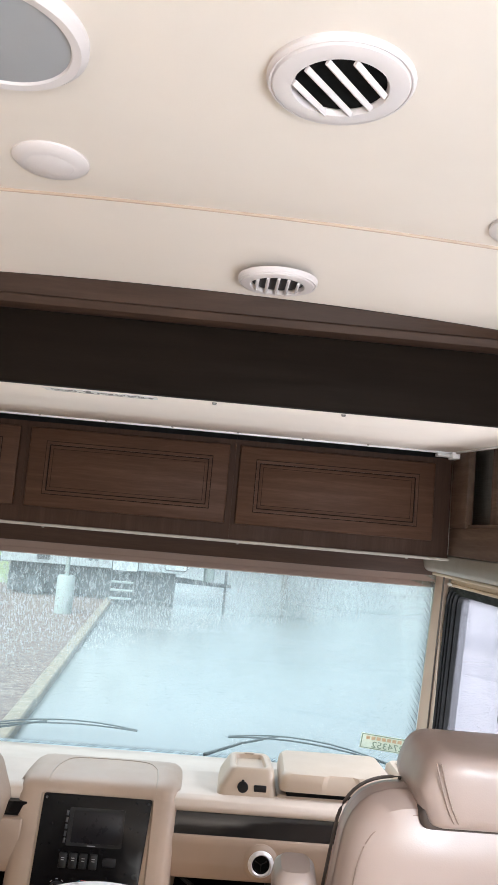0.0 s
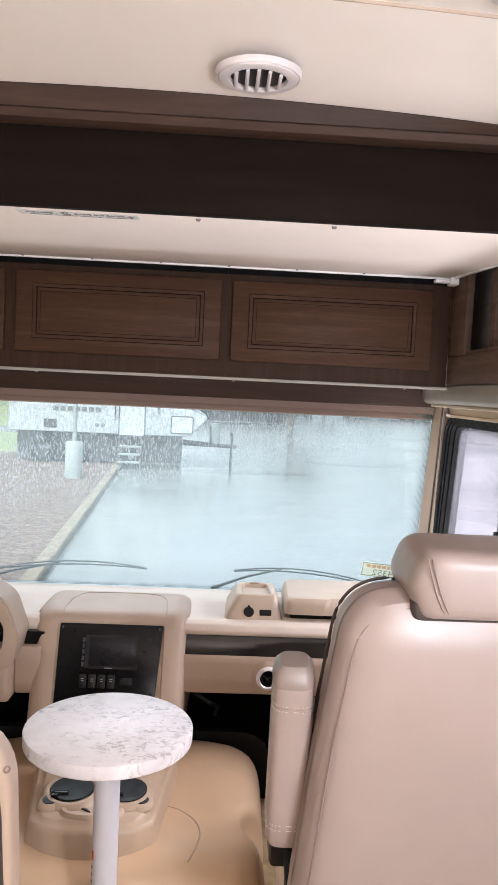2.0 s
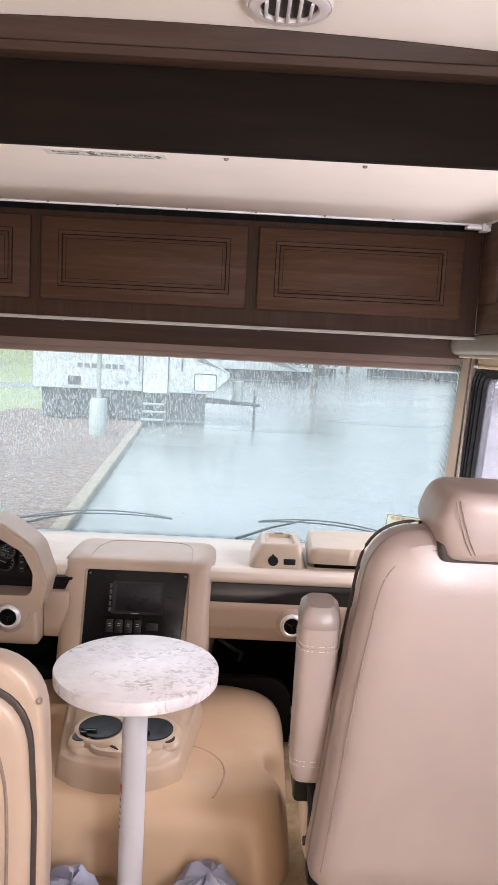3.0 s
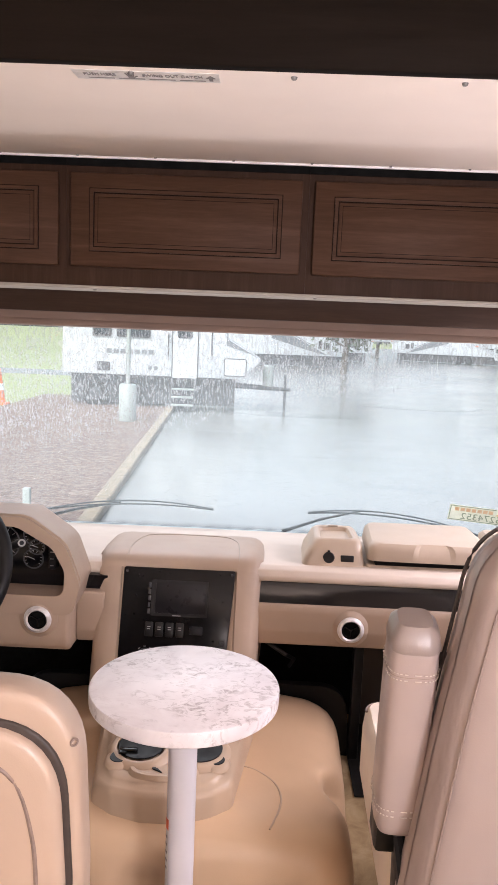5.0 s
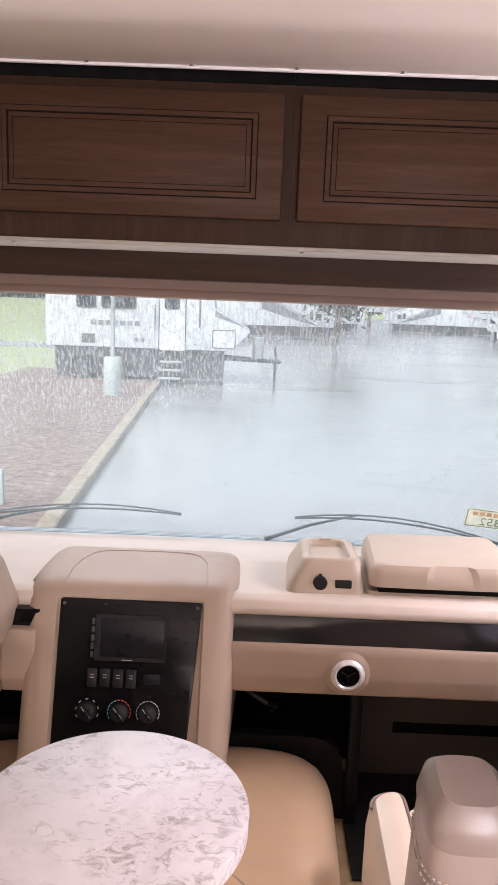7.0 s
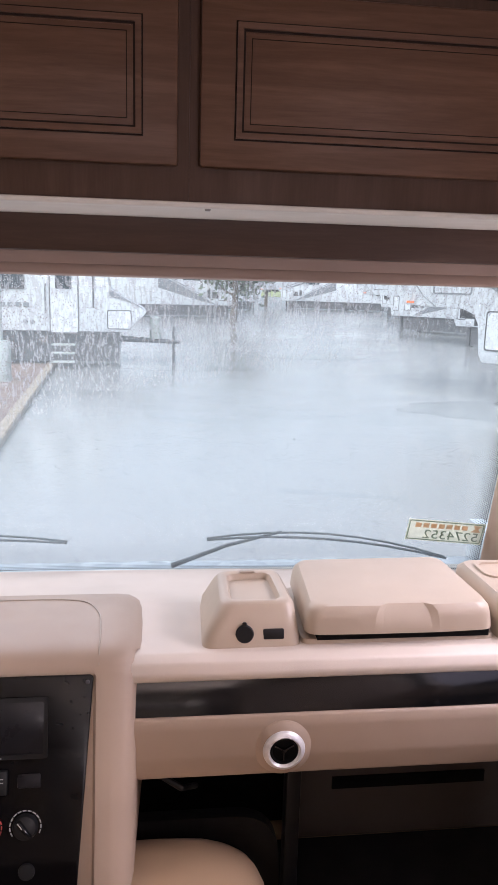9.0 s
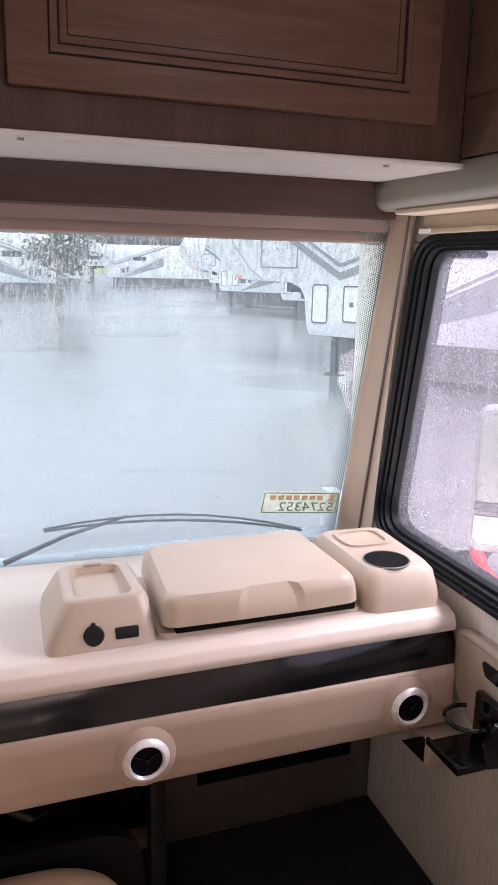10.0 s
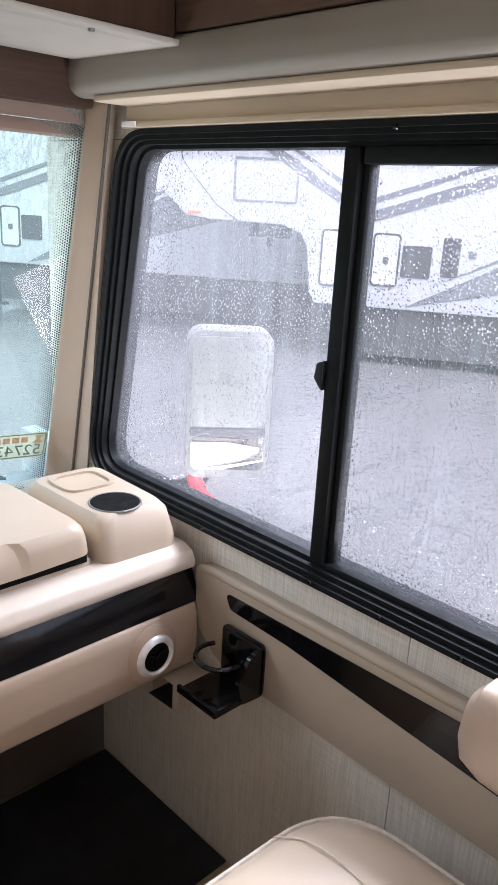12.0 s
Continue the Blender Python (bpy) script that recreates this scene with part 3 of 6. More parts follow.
part("outer_trim", loft([[(1.117, 3.452, 0.66), (1.134, 3.418, 0.66), (1.139, 3.47, 0.66)],
                         [(1.107, 3.282, 1.46), (1.128, 3.293, 1.46), (1.137, 3.33, 1.46)]]), M["dash_pad"], pil)
part("groove", tube([(1.1155, 3.449, 0.66), (1.1055, 3.2785, 1.46)], 0.0032, 6), M["kick"], pil, "dark groove")
pil2 = thing("pillar", (-1.11, 3.45, 0.68), "cream vinyl-covered windshield pillar", "pillar", "", "structure")
part("trim", loft([[(-1.09, 3.52, 0.66), (-1.137, 3.36, 0.66), (-1.139, 3.50, 0.66)], [(-1.09, 3.336, 1.46), (-1.137, 3.24, 1.46), (-1.139, 3.33, 1.46)]]), M["dash"], pil2)

# brown header board and rolled windshield shade under the cabinets
single("header_board", prism([(3.30, 1.435), (3.335, 1.435), (3.335, 1.60), (3.27, 1.60)], "x", -1.139, 1.085, 0.003), M["crown"], "dark stained wood board above the windshield", "board", "structure")
sh = thing("sun_blind", (0, 3.35, 1.39), "rolled-up brown windshield shade along the glass top", "window shade")
part("hem_bar", prism([(3.345, 1.392), (3.362, 1.388), (3.366, 1.41), (3.348, 1.413)], "x", -1.08, 1.09, 0.003), M["shade_brown"], sh, "brown hem bar")
part("cloth", prism([(3.337, 1.412), (3.360, 1.414), (3.360, 1.56), (3.337, 1.56)], "x", -1.08, 1.09), M["shade_brown"], sh)

# ---- side window ----
win2 = thing("window_2", (WALL, 2.7, 0.74), "sliding side window in a ribbed black frame, wet with rain", "window", "", "structure")


def window_outline(inset):
    i = inset
    pts = [(1.96 + i, 0.748 + i * 0.52), (3.386 - i * 0.52, 0.748 + i * 0.52), (3.279 - i * 0.52, 1.405 - i * 0.52), (1.96 + i, 1.405 - i * 0.52)]
    return fillet(pts, max(0.02, 0.085 - i * 0.6), 8)


for k, (a, b, lo, hi) in enumerate(((0.0, 0.017, 1.118, 1.19), (0.0165, 0.031, 1.126, 1.19), (0.0305, 0.044, 1.134, 1.19), (0.0435, 0.056, 1.148, 1.19))):
    part("frame_rib", ring_frame(window_outline(a), window_outline(b), "x", lo, hi), M["frame"], win2)
part("divider", merge(box(1.142, 1.170, 2.770, 2.796, 0.775, 1.377, 0.004), box(1.152, 1.175, 2.758, 2.771, 0.775, 1.377, 0.003)), M["frame"], win2, "upright black sash bar")
part("latch", prism([(2.796, 1.045), (2.812, 1.062), (2.808, 1.085), (2.796, 1.09)], "x", 1.136, 1.156, 0.002), M["black"], win2, "small black latch")
part("sash_rail", merge(box(1.144, 1.17, 2.02, 2.764, 0.768, 0.780, 0.002), box(1.144, 1.17, 2.02, 2.764, 1.355, 1.377, 0.002)), M["frame"], win2)
screws = [part("screw", lathe([(0.0, 0.0), (0.0045, 0.0), (0.0035, -0.003), (0.0, -0.004)], 10, pose(1.119, y, z, 0, 90, 0)), M["black_gloss"], win2) for y, z in ((3.02, 0.7530), (2.90, 0.7530), (2.77, 0.7530), (2.64, 0.7530), (2.51, 0.7530), (2.70, 1.396), (2.52, 1.396))]
pn = part("pane", box(1.164, 1.167, 2.78, 3.36, 0.77, 1.385), M["glass_fogged"], win2, "wet glass", False)
pn.visible_shadow = False
pn = part("pane", box(1.157, 1.160, 2.02, 2.764, 0.775, 1.365), M["glass_side"], win2, "wet glass", False)
pn.visible_shadow = False

# valance and roller shade above the side window
val = thing("window_valance", (1.08, 2.6, 1.45), "padded taupe vinyl valance box above the side window", "valance")
prof = [(1.046, 1.452), (1.036, 1.462), (1.030, 1.485), (1.033, 1.512), (1.137, 1.512), (1.137, 1.452), (1.06, 1.448)]
part("padded_face", prism(prof, "y", 1.85, 3.305, 0.006, 3), M["valance"], val)
part("lower_lip", box(1.052, 1.137, 1.86, 3.25, 1.440, 1.4495, 0.003), M["shade"], val, "pale lower lip")
rs = thing("roller_shade", (1.12, 2.6, 1.41), "rolled tan side window shade with hem bar", "window shade")
part("cloth", box(1.122, 1.127, 1.9, 3.255, 1.417, 1.4398), M["shade"], rs)
part("hem_bar", box(1.112, 1.134, 1.9, 3.262, 1.406, 1.4165, 0.004), M["shade"], rs, "rounded hem bar")
part("tag", box(1.109, 1.1119, 3.215, 3.252, 1.408, 1.416), M["white_plastic"], rs, "small clear plastic end clip")

# ---- overhead bunk ----
bunk = thing("drop_down_bunk", (0, 2.5, 1.80), "drop-down bunk with dark wood fascia and cream underside", "bunk bed")
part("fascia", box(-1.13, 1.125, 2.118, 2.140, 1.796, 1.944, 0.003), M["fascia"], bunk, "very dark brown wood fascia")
part("underside", prism([(2.1405, 1.797), (2.965, 1.838), (2.965, 1.87), (2.1405, 1.83)], "x", -1.015, 1.012, 0.002), M["white_panel"], bunk, "cream vinyl underside")
part("side_rail", prism([(2.1405, 1.792), (2.97, 1.834), (2.97, 1.865), (2.1405, 1.825)], "x", 1.0125, 1.022, 0.001), M["white_plastic"], bunk, "pale metal edge rail")
part("edge_strip", box(-1.01, 1.01, 2.9655, 2.974, 1.833, 1.845, 0.002), M["white_plastic"], bunk, "pale metal rear strip")
for k in range(9):
    part("rivet", lathe([(0, 0), (0.004, 0), (0.003, -0.003), (0, -0.0035)], 8, pose(-0.9 + k * 0.205, 2.955, 1.8375)), M["steel"], bunk)
for sx in (0.1, 0.36, 0.63):
    part("screw", lathe([(0, 0), (0.0055, 0), (0.004, -0.004), (0, -0.005)], 10, pose(sx - 0.1, 2.165, 1.798)), M["steel"], bunk)
part("corner_catch", merge(box(0.962, 1.035, 2.955, 2.985, 1.822, 1.832, 0.002), box(1.005, 1.03, 2.94, 2.987, 1.815, 1.838, 0.003)), M["white_plastic"], bunk, "white metal corner catch")
lab = part("instruction_label", moved(box(-0.118, 0.118, -0.015, 0.015, -0.0008, 0.0, 0.0), pose(0.022, 2.186, 1.7990, 2.85, 0, 0) @ Matrix.Diagonal((1, 1.75, 1, 1))), M["paper"], bunk, "white printed catch label")
flip = pose(0.022, 2.186, 1.7979, 182.85, 0, 0) @ Matrix.Diagonal((1, 1.75, 1, 1))
letters("PUSH HERE", 0.0105, flip @ pose(-0.076, 0.003, 0), M["ink"], "label_text", lab)
letters("SWING OUT CATCH", 0.0105, flip @ pose(0.042, 0.003, 0), M["ink"], "label_text", lab)
arrow = moved(prism([(-0.003, -0.008), (0.003, -0.008), (0.003, 0.0), (0.008, 0.0), (0, 0.009), (-0.008, 0.0), (-0.003, 0.0)], "z", 0, 0.0006), flip @ pose(0.104, 0, 0))
part("arrow", arrow, M["ink"], lab, "printed arrow")
hand_mark = [moved(box(-0.005, 0.005, -0.007, 0.002, 0, 0.0006), flip @ pose(-0.026, 0, 0))]
for k in range(4):
    hand_mark.append(moved(box(-0.0011, 0.0011, 0, 0.009, 0, 0.0006), flip @ pose(-0.0305 + 0.003 * k, 0.001, 0, 0, 0, 14 - 9 * k)))
hand_mark.append(moved(box(-0.0011, 0.0011, 0, 0.008, 0, 0.0006), flip @ pose(-0.021, -0.004, 0, 0, 0, -50)))
part("palm_symbol", merge(*hand_mark), M["ink"], lab, "printed palm symbol")
part("fine_print", merge(*[moved(box(-0.098 + 0.05 * k, -0.055 + 0.05 * k, -0.0010, 0.0010, 0, 0.0005), flip @ pose(0, -0.0085, 0)) for k in range(4)]), M["ink"], lab)


# arched wooden crown between bunk and ceiling
def crown():
    rings = []
    for i in range(25):
        x = -1.135 + 2.27 * i / 24
        top = ceiling_z(x, 2.10) + 0.004
        rings.append([(x, 2.098, top), (x, 2.092, top - 0.006), (x, 2.104, 1.974), (x, 2.096, 1.968), (x, 2.098, 1.953), (x, 2.112, 1.947), (x, 2.15, 1.947), (x, 2.15, top)])
    return loft(rings)


single("crown_moulding", crown(), M["crown"], "stained wood crown moulding under the arched ceiling", "trim", "structure")
# solid strip coloured black for the shade above the fascia
single("bunk_gap_shade", box(-1.12, 1.12, 2.125, 2.3, 1.9445, 1.9465), M["black_soft"], "black strip standing for the shadow gap over the bunk fascia", "trim", "structure", False)


# ---- front cabinets ----
def raised_door(name, parent, x0, x1, z0, z1, y, mat):
    """A cabinet door: bevelled slab with a glazed moulding and raised centre panel."""
    d = part(name, box(x0, x1, y - 0.002, y + 0.0165, z0, z1, 0.005), mat, parent)
    mx, mz = 0.052, 0.040
    o, i1 = [(x0 + mx, z0 + mz), (x1 - mx, z0 + mz), (x1 - mx, z1 - mz), (x0 + mx, z1 - mz)], 0.0018
    for off, w, proud, m2 in ((0.0, 0.0026, 0.0026, M["groove"]), (0.0026, 0.0088, 0.0062, mat), (0.0114, 0.0032, 0.0026, M["groove"]), (0.0235, 0.0014, 0.0037, M["groove"])):
        a = [(x0 + mx + off, z0 + mz + off), (x1 - mx - off, z0 + mz + off), (x1 - mx - off, z1 - mz - off), (x0 + mx + off, z1 - mz - off)]
        q = off + w
        b = [(x0 + mx + q, z0 + mz + q), (x1 - mx - q, z0 + mz + q), (x1 - mx - q, z1 - mz - q), (x0 + mx + q, z1 - mz - q)]
        part("moulding" if m2 is mat else "glaze_line", ring_frame(a, b, "y", y - proud, y + 0.004), m2, d, "", False)
    q = 0.0151
    part("centre_panel", box(x0 + mx + q, x1 - mx - q, y - 0.0034, y + 0.004, z0 + mz + q, z1 - mz - q, 0.003), mat, d)
    return d


for cx in (-0.66, 0.0, 0.66):
    cab = thing("overhead_cabinet", (cx, 3.0, 1.515), "dark stained wood overhead cabinet with raised-panel door", "cabinet", "cabinets over the windshield")
    r0, r1 = (cx - 0.33, cx + 0.33) if cx < 0.5 else (cx - 0.33, 1.03)
    part("face_frame", box(r0 + 0.0002, r1 - 0.0002, 3.017, 3.03, 1.505, 1.846), M["face_frame"], cab, "", False)
    raised_door("door", cab, cx - 0.315, cx + 0.312, 1.555, 1.803, 3.0, M["cabinet"])
    # black bar in place of the shade over the door
    part("gap_shade", box(r0 + 0.0003, r1 - 0.0003, 3.012, 3.0168, 1.822, 1.845), M["black_soft"], cab, "", False)
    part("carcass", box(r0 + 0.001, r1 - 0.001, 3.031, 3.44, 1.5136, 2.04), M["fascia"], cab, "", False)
under = thing("cabinet_underside", (0, 3.1, 1.50), "cream panel under the overhead cabinets, dimmed in colour, with small screws", "panel", "", "structure")
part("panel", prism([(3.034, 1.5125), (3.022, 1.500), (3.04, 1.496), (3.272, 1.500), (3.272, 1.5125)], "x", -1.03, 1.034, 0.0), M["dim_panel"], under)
part("light_lip", box(-1.03, 1.034, 3.008, 3.0335, 1.4955, 1.5045, 0.003), M["dim_panel"], under, "white plastic light lip, darkened with the underside")
for sx in (-0.25, 0.36, 0.9):
    part("screw", lathe([(0, 0), (0.005, 0), (0.004, -0.003), (0, -0.004)], 8, pose(sx, 3.02, 1.4952)), M["steel"], under)

# right side cabinet: face at x = 1.03 running back over the valance, with an open niche
scab = thing("side_cabinet", (1.08, 2.5, 1.515), "lighter stained wood side cabinet with an open niche", "cabinet")
part("lower_rail", box(1.031, 1.052, 1.9, 3.0165, 1.5135, 1.600, 0.002), M["cabinet_side"], scab)
part("stile", box(1.031, 1.052, 2.862, 3.0165, 1.6005, 2.0, 0.002), M["cabinet_side"], scab)
part("stile", box(1.031, 1.052, 1.9, 2.30, 1.6005, 2.0, 0.002), M["cabinet_side"], scab)
part("niche_trim", box(1.036, 1.048, 2.31, 2.861, 1.6005, 1.612, 0.002), M["cabinet_side"], scab)
# near-black wood puts the opening's shade into the back panel
part("niche_back", box(1.125, 1.135, 2.30, 2.86, 1.60, 2.0), M["fascia"], scab, "niche back in near-black wood for the shade inside")
part("niche_post", box(1.06, 1.08, 2.70, 2.74, 1.60, 2.0, 0.002), M["cabinet_side"], scab)
part("niche_liner", box(1.075, 1.124, 2.31, 2.66, 1.605, 1.95), M["white_panel"], scab, "cream liner box")
part("niche_floor", box(1.0525, 1.124, 2.30, 2.862, 1.59, 1.60), M["cabinet_side"], scab)


# ---- dashboard ----
dash = thing("dashboard", (0.3, 3.1, 0.50), "long beige moulded dashboard with a glossy black trim band", "dashboard")
part("top_pad", prism([(3.032, 0.676), (3.030, 0.690), (3.040, 0.708), (3.065, 0.716), (3.30, 0.712), (3.585, 0.678), (3.585, 0.655), (3.10, 0.655)], "x", -1.135, 1.116, 0.004, 2), M["dash_pad"], dash, "pale padded top")
band_rings = []
for k in range(61):
    x = 0.22 + 0.897 * k / 60
    bow = 0.0015 * math.exp(-((x - 0.80) / 0.09) ** 2)
    band_rings.append([(x, y - bow, z) for y, z in ((3.022, 0.614), (3.0265, 0.630), (3.0325, 0.648), (3.039, 0.664), (3.045, 0.6755))] + [(x, 3.09, 0.6755), (x, 3.09, 0.614)])
part("black_band", loft(band_rings), M["band_gloss"], dash, "glossy black trim band")
part("lower_panel", prism([(3.018, 0.6135), (3.012, 0.595), (3.010, 0.535), (3.020, 0.490), (3.045, 0.480), (3.12, 0.478), (3.12, 0.6135)], "x", 0.22, 1.110, 0.006, 3), M["dash"], dash, "beige lower panel")
part("underside_bracket", box(1.046, 1.118, 2.985, 3.06, 0.425, 0.4795, 0.004), M["taupe"], dash)
part("end_pocket", prism([(1.000, 0.479), (1.0455, 0.479), (1.0455, 0.428)], "y", 3.0, 3.01), M["black_soft"], dash)
part("left_lower", prism([(2.905, 0.640), (2.899, 0.52), (2.908, 0.49), (2.93, 0.478), (3.12, 0.47), (3.12, 0.640)], "x", -1.13, -0.285, 0.014, 3), M["dash"], dash, "beige driver-side panel")
part("left_return", prism([(2.985, 0.634), (2.975, 0.52), (2.985, 0.485), (3.12, 0.47), (3.12, 0.634)], "x", -0.2845, -0.205, 0.006, 3), M["dash"], dash, "beige return beside the console")
part("left_band", box(-0.30, -0.2, 3.01, 3.08, 0.6355, 0.676), M["black_gloss"], dash)
part("cable", tube([(0.27, 3.08, 0.47), (0.33, 3.06, 0.44), (0.36, 3.12, 0.40), (0.35, 3.2, 0.34)], 0.006), M["black"], dash)
part("under_brace", box(0.545, 0.575, 3.12, 3.16, FLOOR, 0.478, 0.004), M["black"], dash)

# air vent, built once at the origin facing -y
vent = thing("dash_air_vent", (0, 0, 0), "round black dash vent in a silver ring", "air vent", "dash vents")
face = pose(0, 0, 0, 90, 0, 0)
part("ring", lathe([(0.026, 0.0), (0.0395, -0.002), (0.0400, 0.004), (0.036, 0.011), (0.0300, 0.014), (0.0265, 0.010)], 40, face), M["silver"], vent, "satin silver ring")
part("collar", lathe([(0.0385, 0.0055), (0.042, 0.004), (0.047, 0.001), (0.054, -0.004), (0.054, -0.009), (0.0385, -0.009)], 40, face), M["dash"], vent, "flared beige collar")
part("barrel", lathe([(0.0263, 0.000), (0.0263, 0.0085), (0.0235, 0.0105), (0.0215, 0.004), (0.0, 0.003)], 32, face), M["black_soft"], vent, "black swivel barrel")
for k in range(3):
    part("vane", moved(box(-0.0018, 0.0018, 0.0, 0.021, 0.003, 0.0085, 0.0008), face @ pose(0, 0, 0, 0, 0, 120 * k + 180)), M["black_gloss"], vent)
part("hub", lathe([(0.0, 0.003), (0.0045, 0.003), (0.004, 0.0095), (0.0, 0.010)], 16, face), M["black_gloss"], vent)
copy_thing(vent, pose(1.008, 3.008, 0.552))
copy_thing(vent, pose(-0.370, 2.896, 0.580))
vent.location = (0.514, 3.008, 0.549)

# tray box with power sockets
tray = thing("dash_tray", (0.46, 3.17, 0.70), "beige dash tray moulding with a recess and two sockets", "tray")
part("body", loft([[(x, y, 0.700) for x, y in fillet([(0.362, 3.072), (0.556, 3.075), (0.556, 3.30), (0.372, 3.30)], 0.025)],
                   [(x, y, 0.735) for x, y in fillet([(0.370, 3.082), (0.552, 3.085), (0.552, 3.30), (0.378, 3.30)], 0.025)],
                   [(x, y, 0.778) for x, y in fillet([(0.396, 3.108), (0.547, 3.108), (0.542, 3.297), (0.401, 3.293)], 0.03)],
                   [(x, y, 0.786) for x, y in fillet([(0.402, 3.116), (0.541, 3.116), (0.536, 3.291), (0.407, 3.287)], 0.03)]], cap=False), M["bin"], tray)


def recess_ring(i, z):
    return [(x, y, z) for x, y in fillet([(0.400 + i, 3.114 + i), (0.543 - i, 3.114 + i), (0.538 - i, 3.293 - i), (0.405 + i, 3.289 - i)], max(0.014, 0.03 - i * 0.5))]


part("recess_rim", loft([recess_ring(*q) for q in ((0.002, 0.7855), (0.006, 0.7885), (0.011, 0.7898), (0.016, 0.7895), (0.021, 0.787), (0.026, 0.775))], cap=False), M["bin"], tray)
part("recess_floor", box(0.424, 0.521, 3.141, 3.272, 0.7735, 0.7755), M["bin"], tray)
part("recess_notch", box(0.455, 0.487, 3.268, 3.280, 0.7868, 0.7925, 0.003), M["taupe"], tray)
part("socket_cap", merge(lathe([(0, 0), (0.0175, 0), (0.0175, 0.006), (0.015, 0.009), (0, 0.009)], 20, pose(0.446, 3.091, 0.738, 76, 0, 0)), moved(box(-0.004, 0.004, 0.012, 0.022, 0, 0.007, 0.002), pose(0.446, 3.091, 0.738, 76, 0, 0))), M["black"], tray, "round black socket cap")
part("usb_socket", moved(box(-0.020, 0.020, -0.010, 0.010, 0, 0.008, 0.003), pose(0.501, 3.091, 0.737, 76, 0, 0)), M["black"], tray, "black twin charge port")

# storage bin with a notched lid
lid = thing("storage_bin", (0.745, 3.2, 0.70), "beige dashboard storage bin with closed notched lid", "storage bin")
part("bin_base", loft([[(x, y, 0.700) for x, y in fillet([(0.552, 3.080), (0.945, 3.080), (0.94, 3.34), (0.555, 3.34)], 0.02)],
                       [(x, y, 0.724) for x, y in fillet([(0.556, 3.088), (0.940, 3.088), (0.935, 3.34), (0.56, 3.34)], 0.02)]]), M["bin"], lid)
# black block for the shade under the bin lid
part("gap_shade", box(0.585, 0.925, 3.0830, 3.33, 0.7242, 0.7395), M["black_soft"], lid)
lidpts = [(0.560, 3.076), (0.692, 3.073), (0.708, 3.073), (0.806, 3.073), (0.822, 3.073), (0.936, 3.079), (0.920, 3.340), (0.572, 3.335)]
rr = [0.028, 0.004, 0.004, 0.004, 0.004, 0.028, 0.03, 0.03]


def shrunk(pts, d, cx=0.746, cy=3.205):
    return [(x + math.copysign(min(d, abs(cx - x)), cx - x), y + math.copysign(min(d, abs(cy - y)), cy - y)) for x, y in pts]


def lid_ring(d, z, notch):
    pts = [(x, y + (notch if 0.70 < x < 0.81 and y < 3.1 else 0.0)) for x, y in lidpts]
    return [(x, y, z + 0.025 * (y - 3.08)) for x, y in fillet(shrunk(pts, d), rr)]


part("lid", loft([lid_ring(0.0, 0.7390, 0.0), lid_ring(0.001, 0.752, 0.0), lid_ring(0.003, 0.768, 0.004), lid_ring(0.006, 0.780, 0.009), lid_ring(0.014, 0.7895, 0.009), lid_ring(0.024, 0.7905, 0.009)]), M["bin"], lid, "notched lid")

# cup holder box
cup = thing("dash_cup_holder", (1.03, 3.16, 0.70), "beige corner moulding with a black cup holder and recess", "cup holder")
part("body", loft([[(x, y, z) for x, y in fillet(p, 0.03)] for p, z in (
    ([(0.945, 3.062), (1.106, 3.058), (1.112, 3.33), (0.944, 3.34)], 0.700), ([(0.947, 3.070), (1.104, 3.066), (1.110, 3.33), (0.944, 3.335)], 0.738),
    ([(0.952, 3.085), (1.098, 3.080), (1.104, 3.325), (0.946, 3.33)], 0.778), ([(0.962, 3.098), (1.088, 3.094), (1.094, 3.312), (0.956, 3.318)], 0.790))]), M["bin"], cup)
part("rim", hoop(0.0445, 0.0022, 40, 8, pose(1.016, 3.135, 0.7900)), M["steel"], cup, "thin grey metal rim")
part("well", lathe([(0.0, 0.7905), (0.0435, 0.7905), (0.0435, 0.7912), (0.0, 0.7912)], 36, pose(1.016, 3.135, 0)), M["black_soft"], cup, "deep black well")
part("recess_rim", ring_frame(fillet([(0.975, 3.210), (1.075, 3.205), (1.078, 3.296), (0.972, 3.300)], 0.03), fillet([(0.983, 3.217), (1.067, 3.213), (1.070, 3.288), (0.980, 3.292)], 0.024), "z", 0.7885, 0.7945), M["bin"], cup)

# ---- centre stack ----
stack = thing("centre_stack", (0.03, 3.0, 0.33), "beige centre console stack with a black control panel", "console")


